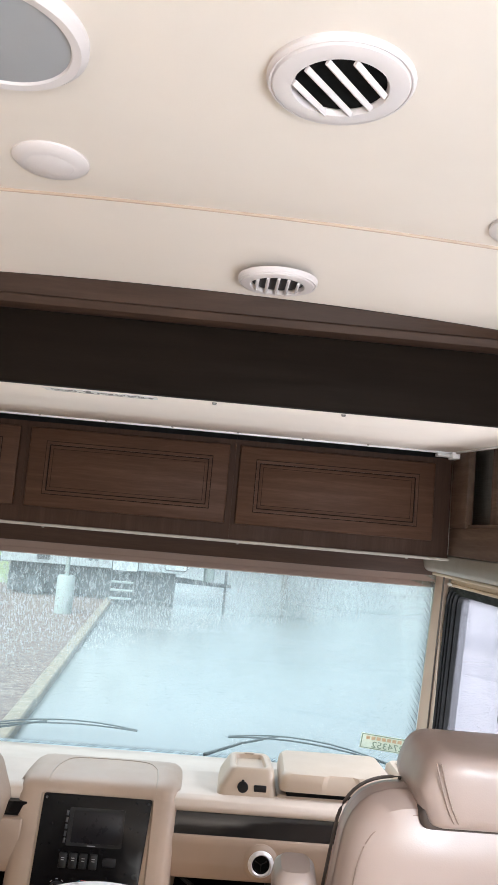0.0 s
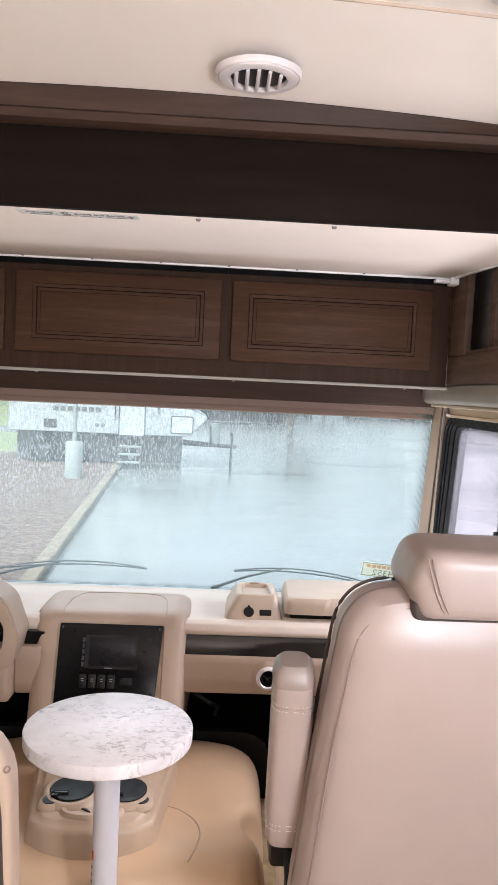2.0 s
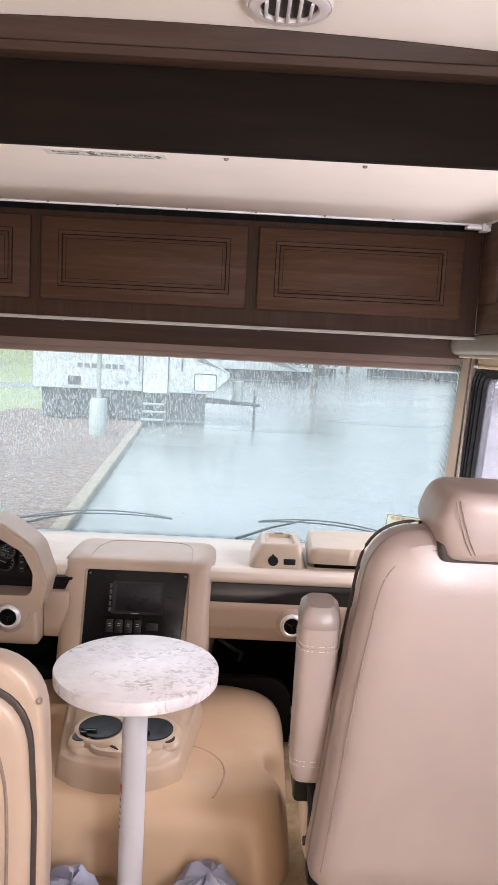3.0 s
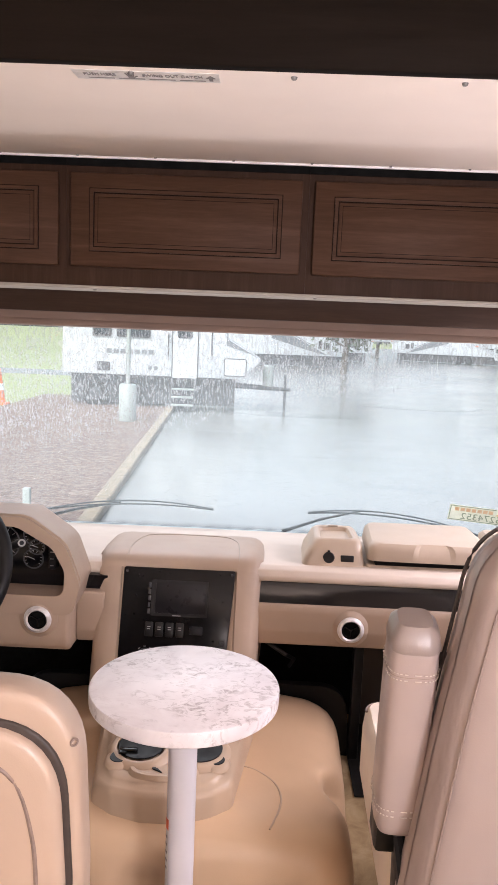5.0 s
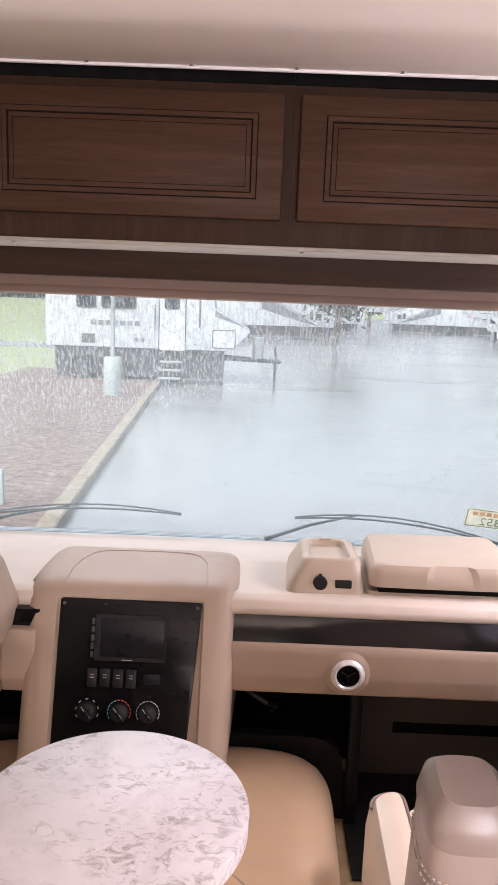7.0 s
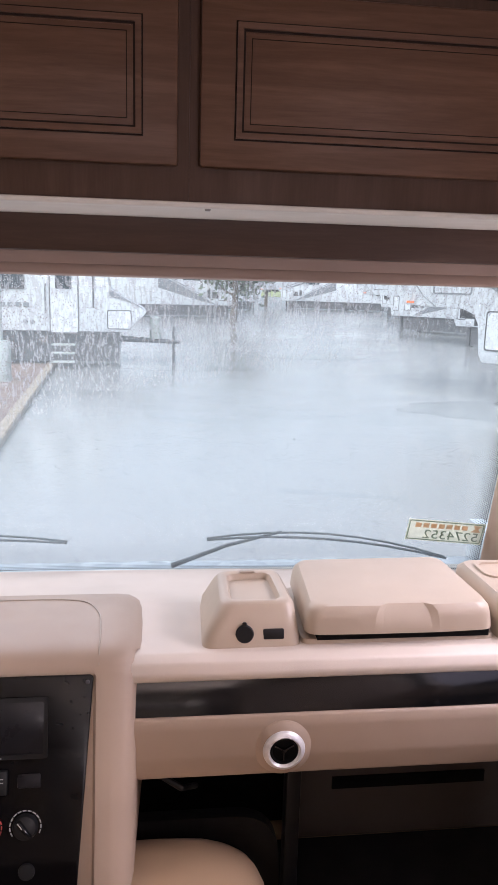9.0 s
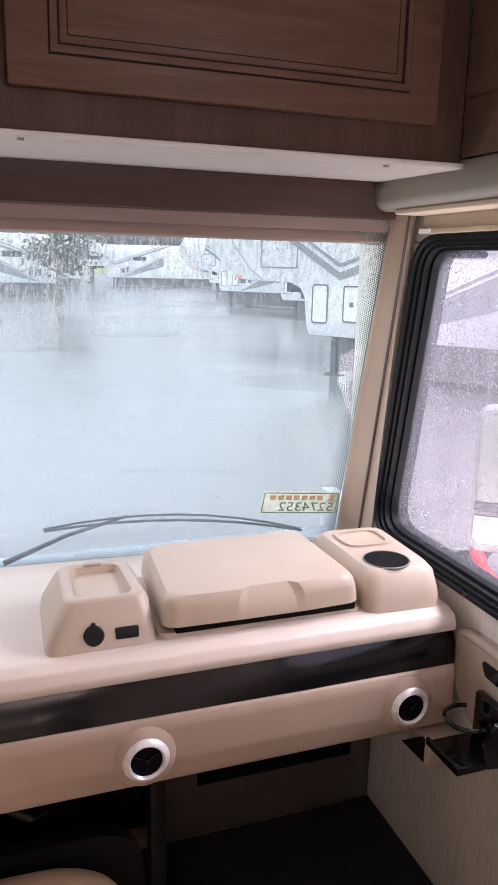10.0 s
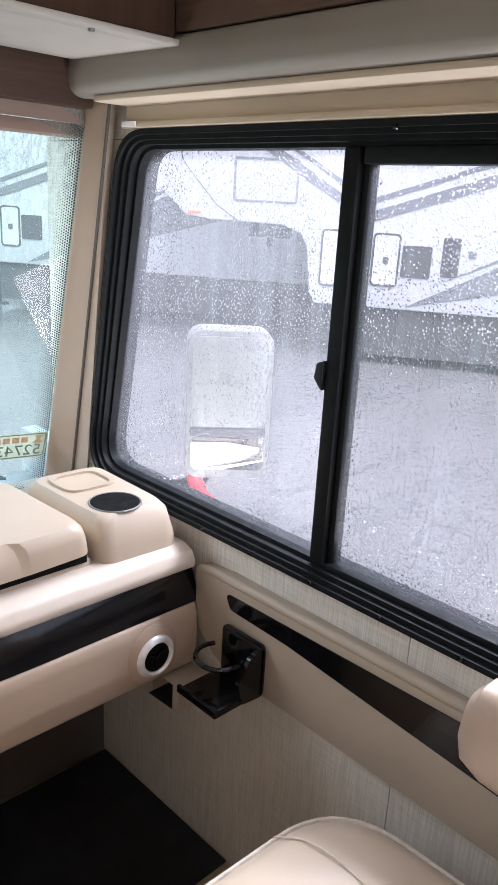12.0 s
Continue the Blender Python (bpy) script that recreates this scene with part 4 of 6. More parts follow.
def stack_body():
    """Hooded console: two cheeks with a crease, and between them a face set back under the brow."""
    side = ((-0.244, 0.150), (-0.242, 0.080), (-0.236, 0.034), (-0.226, 0.012), (-0.210, 0.003), (-0.185, 0.0), (-0.162, 0.0),
            (-0.158, None), (0.172, None),
            (0.177, 0.0), (0.200, 0.0), (0.225, 0.003), (0.240, 0.012), (0.250, 0.034), (0.256, 0.080), (0.258, 0.150))
    rings = []
    for x, k in side:
        inner = k is None
        k = k or 0.0
        dz = 0.15 * k + 0.016 * min(1.0, k / 0.02)
        front = [(3.058, 0.735), (3.040, 0.727), (3.029, 0.716), (3.024, 0.708)]
        face = [(3.024, 0.705), (2.912, 0.338)] if inner else [(3.018, 0.702), (2.898, 0.335)]
        top = [(3.40, 0.69), (3.32, 0.727), (3.28, 0.735), (3.20, 0.740), (3.12, 0.741), (3.085, 0.739)]
        ring = [(x, y, z - dz) for y, z in top]
        ring += [(x, min(y + k, 3.34), z - dz) for y, z in front]
        ring += [(x - (0.014 if x > 0.2 and z < 0.5 else 0.0), min(y + k, 3.34), z - dz * (z > 0.6)) for y, z in face]
        rings.append(ring + [(x, 3.40, 0.335)])
    return loft(rings)


part("body", stack_body(), M["dash"], stack)
seam([(-0.150, 3.030, 0.716), (-0.149, 3.060, 0.7360), (-0.147, 3.12, 0.7418), (-0.135, 3.20, 0.7405), (-0.10, 3.262, 0.7370), (0.03, 3.275, 0.7360), (0.13, 3.262, 0.7370), (0.168, 3.20, 0.7405), (0.178, 3.12, 0.7418), (0.180, 3.060, 0.7360), (0.181, 3.030, 0.716)], M["taupe"], stack, "cover_line", 0.0014)
slope = math.degrees(math.atan2(0.367, 0.112))
pan = pose(0.0075, 3.024, 0.703, slope, 0, 0) @ Matrix.Diagonal((1.02, 1.027, 1.0, 1.0))
panel_pts = fillet([(-0.157, 0.0), (0.162, 0.0), (0.137, -0.35), (-0.160, -0.35)], 0.008)
panel = part("control_panel", moved(prism(panel_pts, "z", 0.0005, 0.006, 0.001), pan), M["panel_black"], stack, "glossy black control panel")
part("screen", moved(box(-0.070, 0.082, -0.128, -0.038, 0.006, 0.011, 0.002), pan), M["screen"], panel, "dark touch screen")
part("screen_bezel", moved(ring_frame(fillet([(-0.074, -0.133), (0.087, -0.133), (0.087, -0.033), (-0.074, -0.033)], 0.004), fillet([(-0.062, -0.125), (0.080, -0.125), (0.080, -0.041), (-0.062, -0.041)], 0.003), "z", 0.0105, 0.0125), pan), M["black"], panel)
for k in range(5):
    part("screen_key", moved(box(-0.0835, -0.076, -0.128 + 0.018 * k, -0.114 + 0.018 * k, 0.006, 0.0095, 0.001), pan), M["dark_vent"], panel)
part("screen_mark", moved(box(-0.012, 0.012, -0.1315, -0.1295, 0.0125, 0.013), pan), M["dial_white"], panel)
for k in range(4):
    sw = part("rocker_switch", moved(box(-0.087 + 0.029 * k, -0.064 + 0.029 * k, -0.190, -0.150, 0.006, 0.014, 0.003), pan), M["black"], panel)
    part("switch_mark", moved(merge(box(-0.080 + 0.029 * k, -0.071 + 0.029 * k, -0.164, -0.1625, 0.014, 0.0145), box(-0.080 + 0.029 * k, -0.071 + 0.029 * k, -0.170, -0.1685, 0.014, 0.0145)), pan), M["dial_white"], sw)
part("level_gauge", moved(box(0.038, 0.076, -0.181, -0.158, 0.006, 0.010, 0.002), pan), M["screen"], panel, "small dark gauge")
for kx, kind in ((-0.083, 0), (-0.012, 1), (0.052, 2)):
    c = pan @ pose(kx, -0.243, 0.006)
    kn = part("control_knob", lathe([(0, 0), (0.0215, 0), (0.019, 0.010), (0.016, 0.012), (0, 0.012)], 28, c), M["black"], panel)
    part("grip", moved(box(-0.004, 0.004, -0.017, 0.017, 0.011, 0.021, 0.002), c @ pose(0, 0, 0, 0, 0, 38)), M["black_gloss"], kn)
    part("pointer", moved(box(-0.0008, 0.0008, 0.004, 0.016, 0.021, 0.0215), c @ pose(0, 0, 0, 0, 0, 38)), M["dial_white"], kn)
    arc = []
    for j in range(13):
        a0, a1 = radians(215 - j * 19), radians(215 - j * 19 - 14)
        mat = M["dial_white"] if kind != 1 else (M["dial_blue"] if j < 6 else M["dial_red"])
        if kind == 0 and j % 2:
            continue
        r0, r1 = (0.0245, 0.0265)
        arc.append((prism([(r0 * math.cos(a0), r0 * math.sin(a0)), (r1 * math.cos(a0), r1 * math.sin(a0)), (r1 * math.cos(a1), r1 * math.sin(a1)), (r0 * math.cos(a1), r0 * math.sin(a1))], "z", 0.0, 0.0008), mat))
    for mat in {id(m): m for _, m in arc}.values():
        part("dial_arc", moved(merge(*[b for b, m in arc if m is mat]), c), mat, panel, "", False)
for kx in (-0.09, 0.055):
    part("blank_plug", lathe([(0, 0), (0.014, 0), (0.013, 0.004), (0, 0.005)], 20, pan @ pose(kx, -0.315, 0.006)), M["black"], panel)
part("slider", moved(box(-0.04, 0.01, -0.318, -0.310, 0.006, 0.008, 0.001), pan), M["dark_vent"], panel)
for kx in (-0.148, 0.152):
    part("panel_screw", lathe([(0, 0), (0.004, 0), (0.003, 0.002), (0, 0.002)], 10, pan @ pose(kx, -0.012, 0.006)), M["dark_vent"], panel)

# ---- engine cover between the seats ----
dog = thing("engine_cover", (0.03, 2.8, FLOOR), "large tan moulded engine cover with rounded shoulders", "engine cover")


def resample(pts, n):
    """n points at even steps along a closed outline."""
    ring = [Vector(p) for p in pts] + [Vector(pts[0])]
    acc = [0.0]
    for a, b in zip(ring, ring[1:]):
        acc.append(acc[-1] + (b - a).length)
    out, k = [], 0
    for i in range(n):
        d = acc[-1] * i / n
        while acc[k + 1] < d:
            k += 1
        span = acc[k + 1] - acc[k]
        out.append(tuple(ring[k].lerp(ring[k + 1], (d - acc[k]) / span if span else 0)))
    return out


def dog_ring(x0, x1, y0, y1, r, z):
    """One level of the cover, with a scoop pressed into its side and another into its front."""
    ring = []
    side = 0.062 * math.exp(-((z - 0.19) / 0.075) ** 2)
    front = 0.035 * (1.0 if z < 0.15 else math.exp(-((z - 0.15) / 0.045) ** 2))
    for x, y in resample(fillet([(x0, y0), (x1, y0), (x1 + 0.02, y1), (x0 - 0.02, y1)], [r, r, 0.10, 0.10], 8), 200):
        if x > 0.3:
            x -= side * math.exp(-(abs(y - 2.70 - 0.3 * (0.24 - z)) / 0.060) ** 3)
        if y < 2.6:
            y += front * math.exp(-(abs(x - 0.005) / 0.055) ** 4)
        ring.append((x, y, z))
    return ring


DOG = ((-0.455, 0.500, 2.405, 3.16, 0.12, FLOOR), (-0.450, 0.496, 2.408, 3.16, 0.12, 0.11), (-0.445, 0.492, 2.412, 3.16, 0.12, 0.15), (-0.438, 0.488, 2.416, 3.159, 0.12, 0.175), (-0.430, 0.482, 2.420, 3.158, 0.12, 0.20),
       (-0.420, 0.473, 2.427, 3.155, 0.12, 0.222), (-0.408, 0.462, 2.434, 3.150, 0.12, 0.240), (-0.390, 0.445, 2.447, 3.142, 0.12, 0.256), (-0.370, 0.425, 2.462, 3.135, 0.12, 0.268), (-0.32, 0.375, 2.50, 3.12, 0.11, 0.283), (-0.2, 0.25, 2.62, 3.08, 0.08, 0.290))
part("cover", loft([dog_ring(*d) for d in DOG]), M["engine_cover"], dog)
part("rear_flange", loft([[(x, 3.150 + dy, z) for x, z in fillet([(-0.50, FLOOR), (0.545, FLOOR), (0.535, 0.30), (-0.49, 0.30)], [0.0, 0.0, 0.10, 0.10], 8)] for dy in (0.0, 0.03)]), M["black"], dog, "black rubber flange")
# bead in darker tan, the groove's shade put into its colour
part("moulded_line", tube(spline([(0.20, 2.706, 0.2895), (0.25, 2.69, 0.2885), (0.298, 2.645, 0.2868), (0.317, 2.59, 0.2858), (0.311, 2.53, 0.2850), (0.290, 2.475, 0.2765)]), 0.0026, 8), M["tray_tan"], dog, "pressed line, darker tan for its shade")

ct = thing("console_cup_tray", (0.04, 2.62, 0.29), "tan console tray with two black cup wells", "cup tray")


def tray_ring(d, z, rise):
    """One level of the tray: bowed front, sides splaying towards the dash, inset by d."""
    back = 2.862
    pts = [(-0.134 + d, 2.526 + d), (-0.085, 2.492 + d), (-0.01, 2.476 + d), (0.08, 2.476 + d), (0.155, 2.496 + d), (0.202 - d, 2.532 + d), (0.247 - d * 1.3, back), (-0.180 + d * 1.3, back)]
    return [(x, y, z + rise * max(0.0, y - 2.53)) for x, y in resample(fillet(pts, [0.03, 0.06, 0.08, 0.08, 0.06, 0.03, 0.02, 0.02], 6), 110)]


part("body", loft([tray_ring(*q) for q in ((0.0, 0.262, 0.0), (0.001, 0.300, 0.0), (0.004, 0.330, 0.02), (0.008, 0.340, 0.05), (0.014, 0.3445, 0.06), (0.024, 0.3465, 0.05), (0.030, 0.352, 0.05), (0.036, 0.3555, 0.05), (0.060, 0.3575, 0.05))]), M["tray_tan"], ct)
for bx, r0 in ((-0.030, 0.070), (0.114, 0.064)):
    part("well_collar", lathe([(r0 + 0.014, 0.0), (r0 + 0.006, 0.008), (r0 - 0.002, 0.012), (r0 - 0.010, 0.011), (r0 - 0.010, -0.004), (r0 + 0.012, -0.004)], 40, pose(bx, 2.626, 0.3660, 5, 0, 0)), M["tray_tan"], ct, "raised moulded collar")
for bx, by in ((-0.078, 2.580), (0.157, 2.590)):
    part("small_collar", lathe([(0.036, 0.0), (0.032, 0.008), (0.026, 0.012), (0.0, 0.012)], 28, pose(bx, by, 0.3585, 5, 0, 0)), M["tray_tan"], ct, "small raised boss")
    part("small_well", lathe([(0, 0), (0.021, 0), (0.020, 0.002), (0, 0.001)], 24, pose(bx, by, 0.3710, 5, 0, 0)), M["black"], ct, "black lobe of the cup well")
part("coin_bowl", loft([[(x, y, z) for x, y in oval(0.035, 2.562, a, b, 2.6, 36)] for a, b, z in ((0.088, 0.052, 0.356), (0.080, 0.045, 0.3665), (0.073, 0.038, 0.3675), (0.066, 0.032, 0.362), (0.056, 0.024, 0.3605))], cap=True), M["tray_tan"], ct, "shallow coin bowl")
for cx, cy in ((-0.030, 2.626), (0.114, 2.626)):
    zc = 0.3760
    tilt = pose(cx, cy, zc, 3, 0, 0)
    w = part("cup_well", lathe([(0, 0.0), (0.056, 0.0), (0.056, 0.003), (0.049, 0.0035), (0, 0.001)], 36, tilt), M["black"], ct, "glossy black cup insert")
    part("grip_finger", moved(merge(box(-0.045, -0.005, -0.035, -0.022, 0.003, 0.010, 0.003), box(-0.05, -0.03, -0.045, -0.02, 0.002, 0.007, 0.003)), tilt), M["black_gloss"], w)
part("coin_slots", merge(*[moved(box(-0.001, 0.001, -0.010, 0.010, 0, 0.003), pose(0.005 + 0.005 * k, 2.558 - 0.003 * k, 0.3605, 0, 0, 40)) for k in range(5)]), M["black"], ct)

# ---- pedestal table ----
table = thing("pedestal_table", (0.103, 2.305, FLOOR), "small round marble-look pedestal table on a white pole", "table")
tc = pose(0.103, 2.305, 0)
part("tabletop", lathe([(0.0, 0.670), (0.184, 0.670), (0.187, 0.673), (0.188, 0.697), (0.1865, 0.7005), (0.183, 0.702), (0.0, 0.702)], 72, tc), M["marble"], table, "marble-look laminate top")
part("pole", lathe([(0.0, FLOOR + 0.012), (0.029, FLOOR + 0.012), (0.029, 0.66), (0.0, 0.66)], 32, tc), M["pole"], table, "white metal pole")
part("mount", lathe([(0.0, 0.655), (0.045, 0.655), (0.06, 0.669), (0.0, 0.6695)], 32, tc), M["pole"], table)
part("base_flange", lathe([(0.0, FLOOR), (0.085, FLOOR), (0.08, FLOOR + 0.008), (0.034, FLOOR + 0.014), (0.0, FLOOR + 0.014)], 32, tc), M["pole"], table)


def wrap(a0, a1, z0, z1, r=0.0294):
    rows = []
    for j in range(6):
        a = radians(a0 + (a1 - a0) * j / 5)
        rows.append([(0.103 + r * math.cos(a), 2.305 + r * math.sin(a), z) for z in (z0, z1)])
    return loft(rows, cap=False, closed=False)


pl = part("warning_label", wrap(183, 222, 0.23, 0.42), M["paper"], table, "narrow white warning label")
part("label_head", wrap(184, 221, 0.395, 0.418, 0.0297), M["orange"], pl, "orange label head")
part("label_print", merge(*[wrap(190, 214, 0.375 - 0.017 * k, 0.381 - 0.017 * k, 0.0297) for k in range(5)]), M["ink"], pl)

# ---- towels ----
def towel(name, cx, cy, r, h, seed, label):
    rnd = random.Random(seed)
    ph = [rnd.uniform(0, 6.28) for _ in range(6)]
    rings = []
    for j in range(15):
        u = j / 14
        ring = []
        for i in range(56):
            a = 2 * math.pi * i / 56
            w = 1 + 0.14 * math.sin(3 * a + ph[0] + 2 * u) + 0.09 * math.sin(5 * a + ph[1] - 3 * u) + 0.05 * math.sin(9 * a + ph[2])
            rr2 = r * w * (1 - u) ** 0.5
            z = FLOOR + 0.004 + h * (1 - (1 - u) ** 1.8) * (1 + 0.22 * math.sin(2 * a + ph[3]) + 0.14 * math.sin(4 * a + ph[4] + 5 * u)) + 0.006 * math.sin(13 * a + 9 * u + ph[5])
            ring.append((cx + rr2 * math.cos(a), cy + rr2 * math.sin(a) * 0.8, max(z, FLOOR + 0.001)))
        rings.append(ring)
    return single(name, loft(rings), M["towel"], label, "towel", "", True, "towels on the floor")


towel("towel", -0.03, 2.29, 0.135, 0.078, 3, "crumpled pale blue-grey towel beside the table pole")
towel("towel", 0.285, 2.325, 0.12, 0.090, 8, "bunched blue-grey towel on the vinyl floor")


# ---- passenger seat ----
def slab(outline, y0, y1, edge, lean, z_ref, bulge=0.0):
    """A cushion from an x-z outline: rounded rim towards both faces, leaning back about z_ref."""
    cx = sum(p[0] for p in outline) / len(outline)
    cz = sum(p[1] for p in outline) / len(outline)
    rings = []
    steps = [(0.0, 3.2), (0.06, 1.5), (0.22, 0.55), (0.5, 0.1), (1.0, 0.0)]
    seq = [(y0 + edge * s, edge * k * 0.33) for s, k in steps] + [(y1 - edge * s, edge * k * 0.33) for s, k in reversed(steps)]
    for y, inset in seq:
        ring = []
        for x, z in outline:
            d = Vector((cx - x, cz - z))
            d = d.normalized() * min(inset, d.length * 0.9)
            xx, zz = x + d.x, z + d.y
            ring.append((xx, y - lean * (zz - z_ref), zz))
        rings.append(ring)
    bm = loft(rings)
    return bm


seat = thing("passenger_seat", (0.80, 2.15, FLOOR), "taupe leather captain's seat seen from behind, arm folded up", "seat")
ol = fillet([(0.472, 0.44), (1.095, 0.44), (1.100, 0.80), (1.072, 1.148), (0.546, 1.148), (0.504, 0.80)], [0.05, 0.05, 0.5, 0.105, 0.105, 0.5], 12)
part("backrest", slab(ol, 1.840, 2.010, 0.100, 0.10, 1.0), M["seat_back"], seat, "taupe leather back")
part("backrest_front", slab(fillet([(0.500, 0.46), (1.06, 0.46), (1.06, 0.82), (1.04, 1.115), (0.59, 1.115), (0.530, 0.82)], 0.08, 8), 1.985, 2.065, 0.04, 0.10, 1.0), M["seat"], seat, "tan leather front pad")
hd = fillet([(0.655, 1.112), (0.965, 1.112), (0.985, 1.165), (0.962, 1.228), (0.654, 1.228), (0.633, 1.165)], [0.02, 0.02, 0.05, 0.045, 0.045, 0.05], 8)
head = part("headrest", slab(hd, 1.818, 2.02, 0.058, 0.10, 1.0), M["seat_back"], seat, "padded headrest")
# dark slab stands for the shade where headrest meets back
part("crease_shade", slab(fillet([(0.646, 1.108), (0.972, 1.108), (0.978, 1.142), (0.642, 1.142)], 0.012, 5), 1.841, 2.0, 0.012, 0.10, 1.0), M["welt"], seat, "dark strip for the shade in the crease under the headrest")


def back_y(z, off=0.0):
    return 1.840 - 0.10 * (z - 1.0) + off


for dx, mat in ((0.010, M["seam"]), (0.017, M["seam"])):
    seam([(0.678 + dx, back_y(1.128, -0.0205), 1.128), (0.666 + dx, back_y(1.15, -0.0225), 1.150), (0.653 + dx, back_y(1.185, -0.0215), 1.185), (0.646 + dx, back_y(1.215, -0.0130), 1.215)], mat, head, "stitched_seam", 0.0011)
side_seam = [(x, back_y(z, 0.0170), z) for x, z in ((0.497, 0.50), (0.511, 0.65), (0.531, 0.86), (0.546, 0.98), (0.556, 1.05), (0.571, 1.086), (0.592, 1.105))]
seam(side_seam, M["seam"], seat, "seam", 0.0013)
edge_line = [(x - 0.0010, 1.962 - 0.10 * (z - 1.0), z + 0.0010) for x, z in reversed(ol) if x < 0.70 and z > 0.47]
part("piping", tube(edge_line, 0.0030, 8), M["welt"], seat, "dark edge piping")
shoulder = spline([(x, back_y(z, o), z) for x, z, o in ((0.592, 1.105, 0.0195), (0.612, 1.116, 0.0190), (0.64, 1.123, 0.0180), (0.67, 1.126, 0.0175))], 8)
seam(shoulder, M["seam"], seat, "shoulder_seam", 0.0012)
# folded-up armrest, leaning like the back
am = pose(0.474, 1.995, 0.806, 8, 0, -2)
arm = part("armrest", moved(loft([[(x, y, z) for x, y in oval(0, 0, 0.038 * k, 0.046 * k, 3.6, 28)] for z, k in ((-0.182, 0.55), (-0.176, 0.82), (-0.162, 0.95), (-0.12, 1.0), (0.10, 1.0), (0.150, 0.97), (0.172, 0.86), (0.182, 0.6))]), am), M["seat_back"], seat, "upright folded armrest")
part("arm_cap", moved(loft([[(x, y, z) for x, y in oval(0, 0, 0.0385 * k, 0.0465 * k, 3.6, 28)] for z, k in ((0.148, 0.99), (0.152, 1.005), (0.173, 0.905), (0.1845, 0.65), (0.1855, 0.3))]), am), M["seat_dark"], arm, "darker stitched end cap")
for zz in (-0.134, -0.124, 0.106, 0.116):
    loop = oval(0, 0, 0.0386, 0.0466, 3.6, 72)
    dashes = [tube([(*loop[k], zz), (*loop[(k + 1) % 72], zz)], 0.0009, 5) for k in range(0, 72, 2)]
    part("stitching", moved(merge(*dashes), am), M["arm_stitch"], arm, "pale dashed stitching")
part("stitch_groove", moved(loft([[(x, y, z) for x, y in oval(0, 0, 0.0383, 0.0463, 3.6, 40)] for z in (0.1105, 0.1115)], cap=False), am), M["seam"], arm)
seam([tuple(am @ Vector(p)) for p in ((-0.034, -0.032, 0.150), (-0.020, -0.030, 0.172), (0.020, -0.030, 0.172), (0.034, -0.032, 0.150))], M["seam"], arm)
part("arm_bracket", merge(moved(box(-0.02, 0.03, -0.03, 0.04, -0.10, 0.03, 0.01), pose(0.475, 2.085, 0.63, 10, 0, 0)), moved(box(-0.012, 0.012, -0.02, 0.03, -0.22, 0.0, 0.006), pose(0.50, 2.07, 0.60, -8, 0, 0))), M["black"], seat, "black pivot bracket")
part("belt_strap", tube([(0.485, 2.02, 0.60), (0.495, 1.98, 0.52), (0.52, 1.96, 0.40), (0.55, 1.96, 0.25)], [0.010, 0.014, 0.014, 0.012], 8), M["black"], seat, "black webbing")
part("right_armrest", moved(loft([[(x, y, z) for x, y in oval(0, 0, 0.040 * k, 0.062 * k, 3.2, 24)] for z, k in ((-0.19, 0.6), (-0.18, 0.85), (-0.15, 1.0), (0.15, 1.0), (0.178, 0.86), (0.19, 0.55))]), pose(1.045, 2.262, 0.722, -84, 0, 0)), M["seat"], seat, "lowered padded armrest")
cush = [[(x, y, z) for x, y in fillet([(0.525 + d, 1.98 + d), (1.075 - d, 1.98 + d), (1.06 - d, 2.64 - d), (0.56 + d, 2.66 - d)], [0.05, 0.05, 0.13, 0.13], 10)] for d, z in ((0.02, 0.33), (0.0, 0.36), (-0.004, 0.42), (0.0, 0.470), (0.012, 0.490), (0.035, 0.502), (0.09, 0.508), (0.16, 0.500))]
bolster = [[(x, 2.37 + (y - 2.37) * k, z) for x, y in fillet([(0.487 + d, 2.12 + d), (0.575 - d, 2.12 + d), (0.575 - d, 2.62 - d), (0.500 + d, 2.60 - d)], [0.05, 0.02, 0.03, 0.06], 8)] for d, z, k in ((0.012, 0.34, 1.0), (0.0, 0.38, 1.0), (0.0, 0.49, 1.0), (0.004, 0.520, 1.0), (0.014, 0.538, 0.99), (0.030, 0.544, 0.97))]
part("cushion_bolster", loft(bolster), M["seat_cream"], seat, "cream side bolster with piped top")
seam([(x, y, 0.531) for x, y in fillet([(0.493, 2.13), (0.568, 2.13), (0.568, 2.61), (0.506, 2.59)], [0.05, 0.02, 0.03, 0.06], 8)], M["seam"], seat, "bolster_piping", 0.003)
cu = part("cushion", loft(cush), M["seat_cream"], seat, "cream leather seat cushion")
piping = [(x, y, 0.484) for x, y in fillet([(0.530, 1.985), (1.070, 1.985), (1.055, 2.635), (0.565, 2.655)], [0.05, 0.05, 0.13, 0.13], 10)]
seam(piping + piping[:1], M["stitch"], cu, "piping", 0.004)
seam([(0.93, 2.64, 0.490), (0.945, 2.60, 0.505), (0.95, 2.54, 0.510), (0.94, 2.45, 0.507)], M["stitch"], cu)
part("centre_pad", lathe([(0.0, 0.498), (0.11, 0.500), (0.13, 0.507), (0.10, 0.514), (0.0, 0.513)], 36, pose(0.87, 2.42, 0) @ Matrix.Diagonal((1.0, 0.85, 1, 1))), M["seat_cream"], cu, "perforated centre pad")
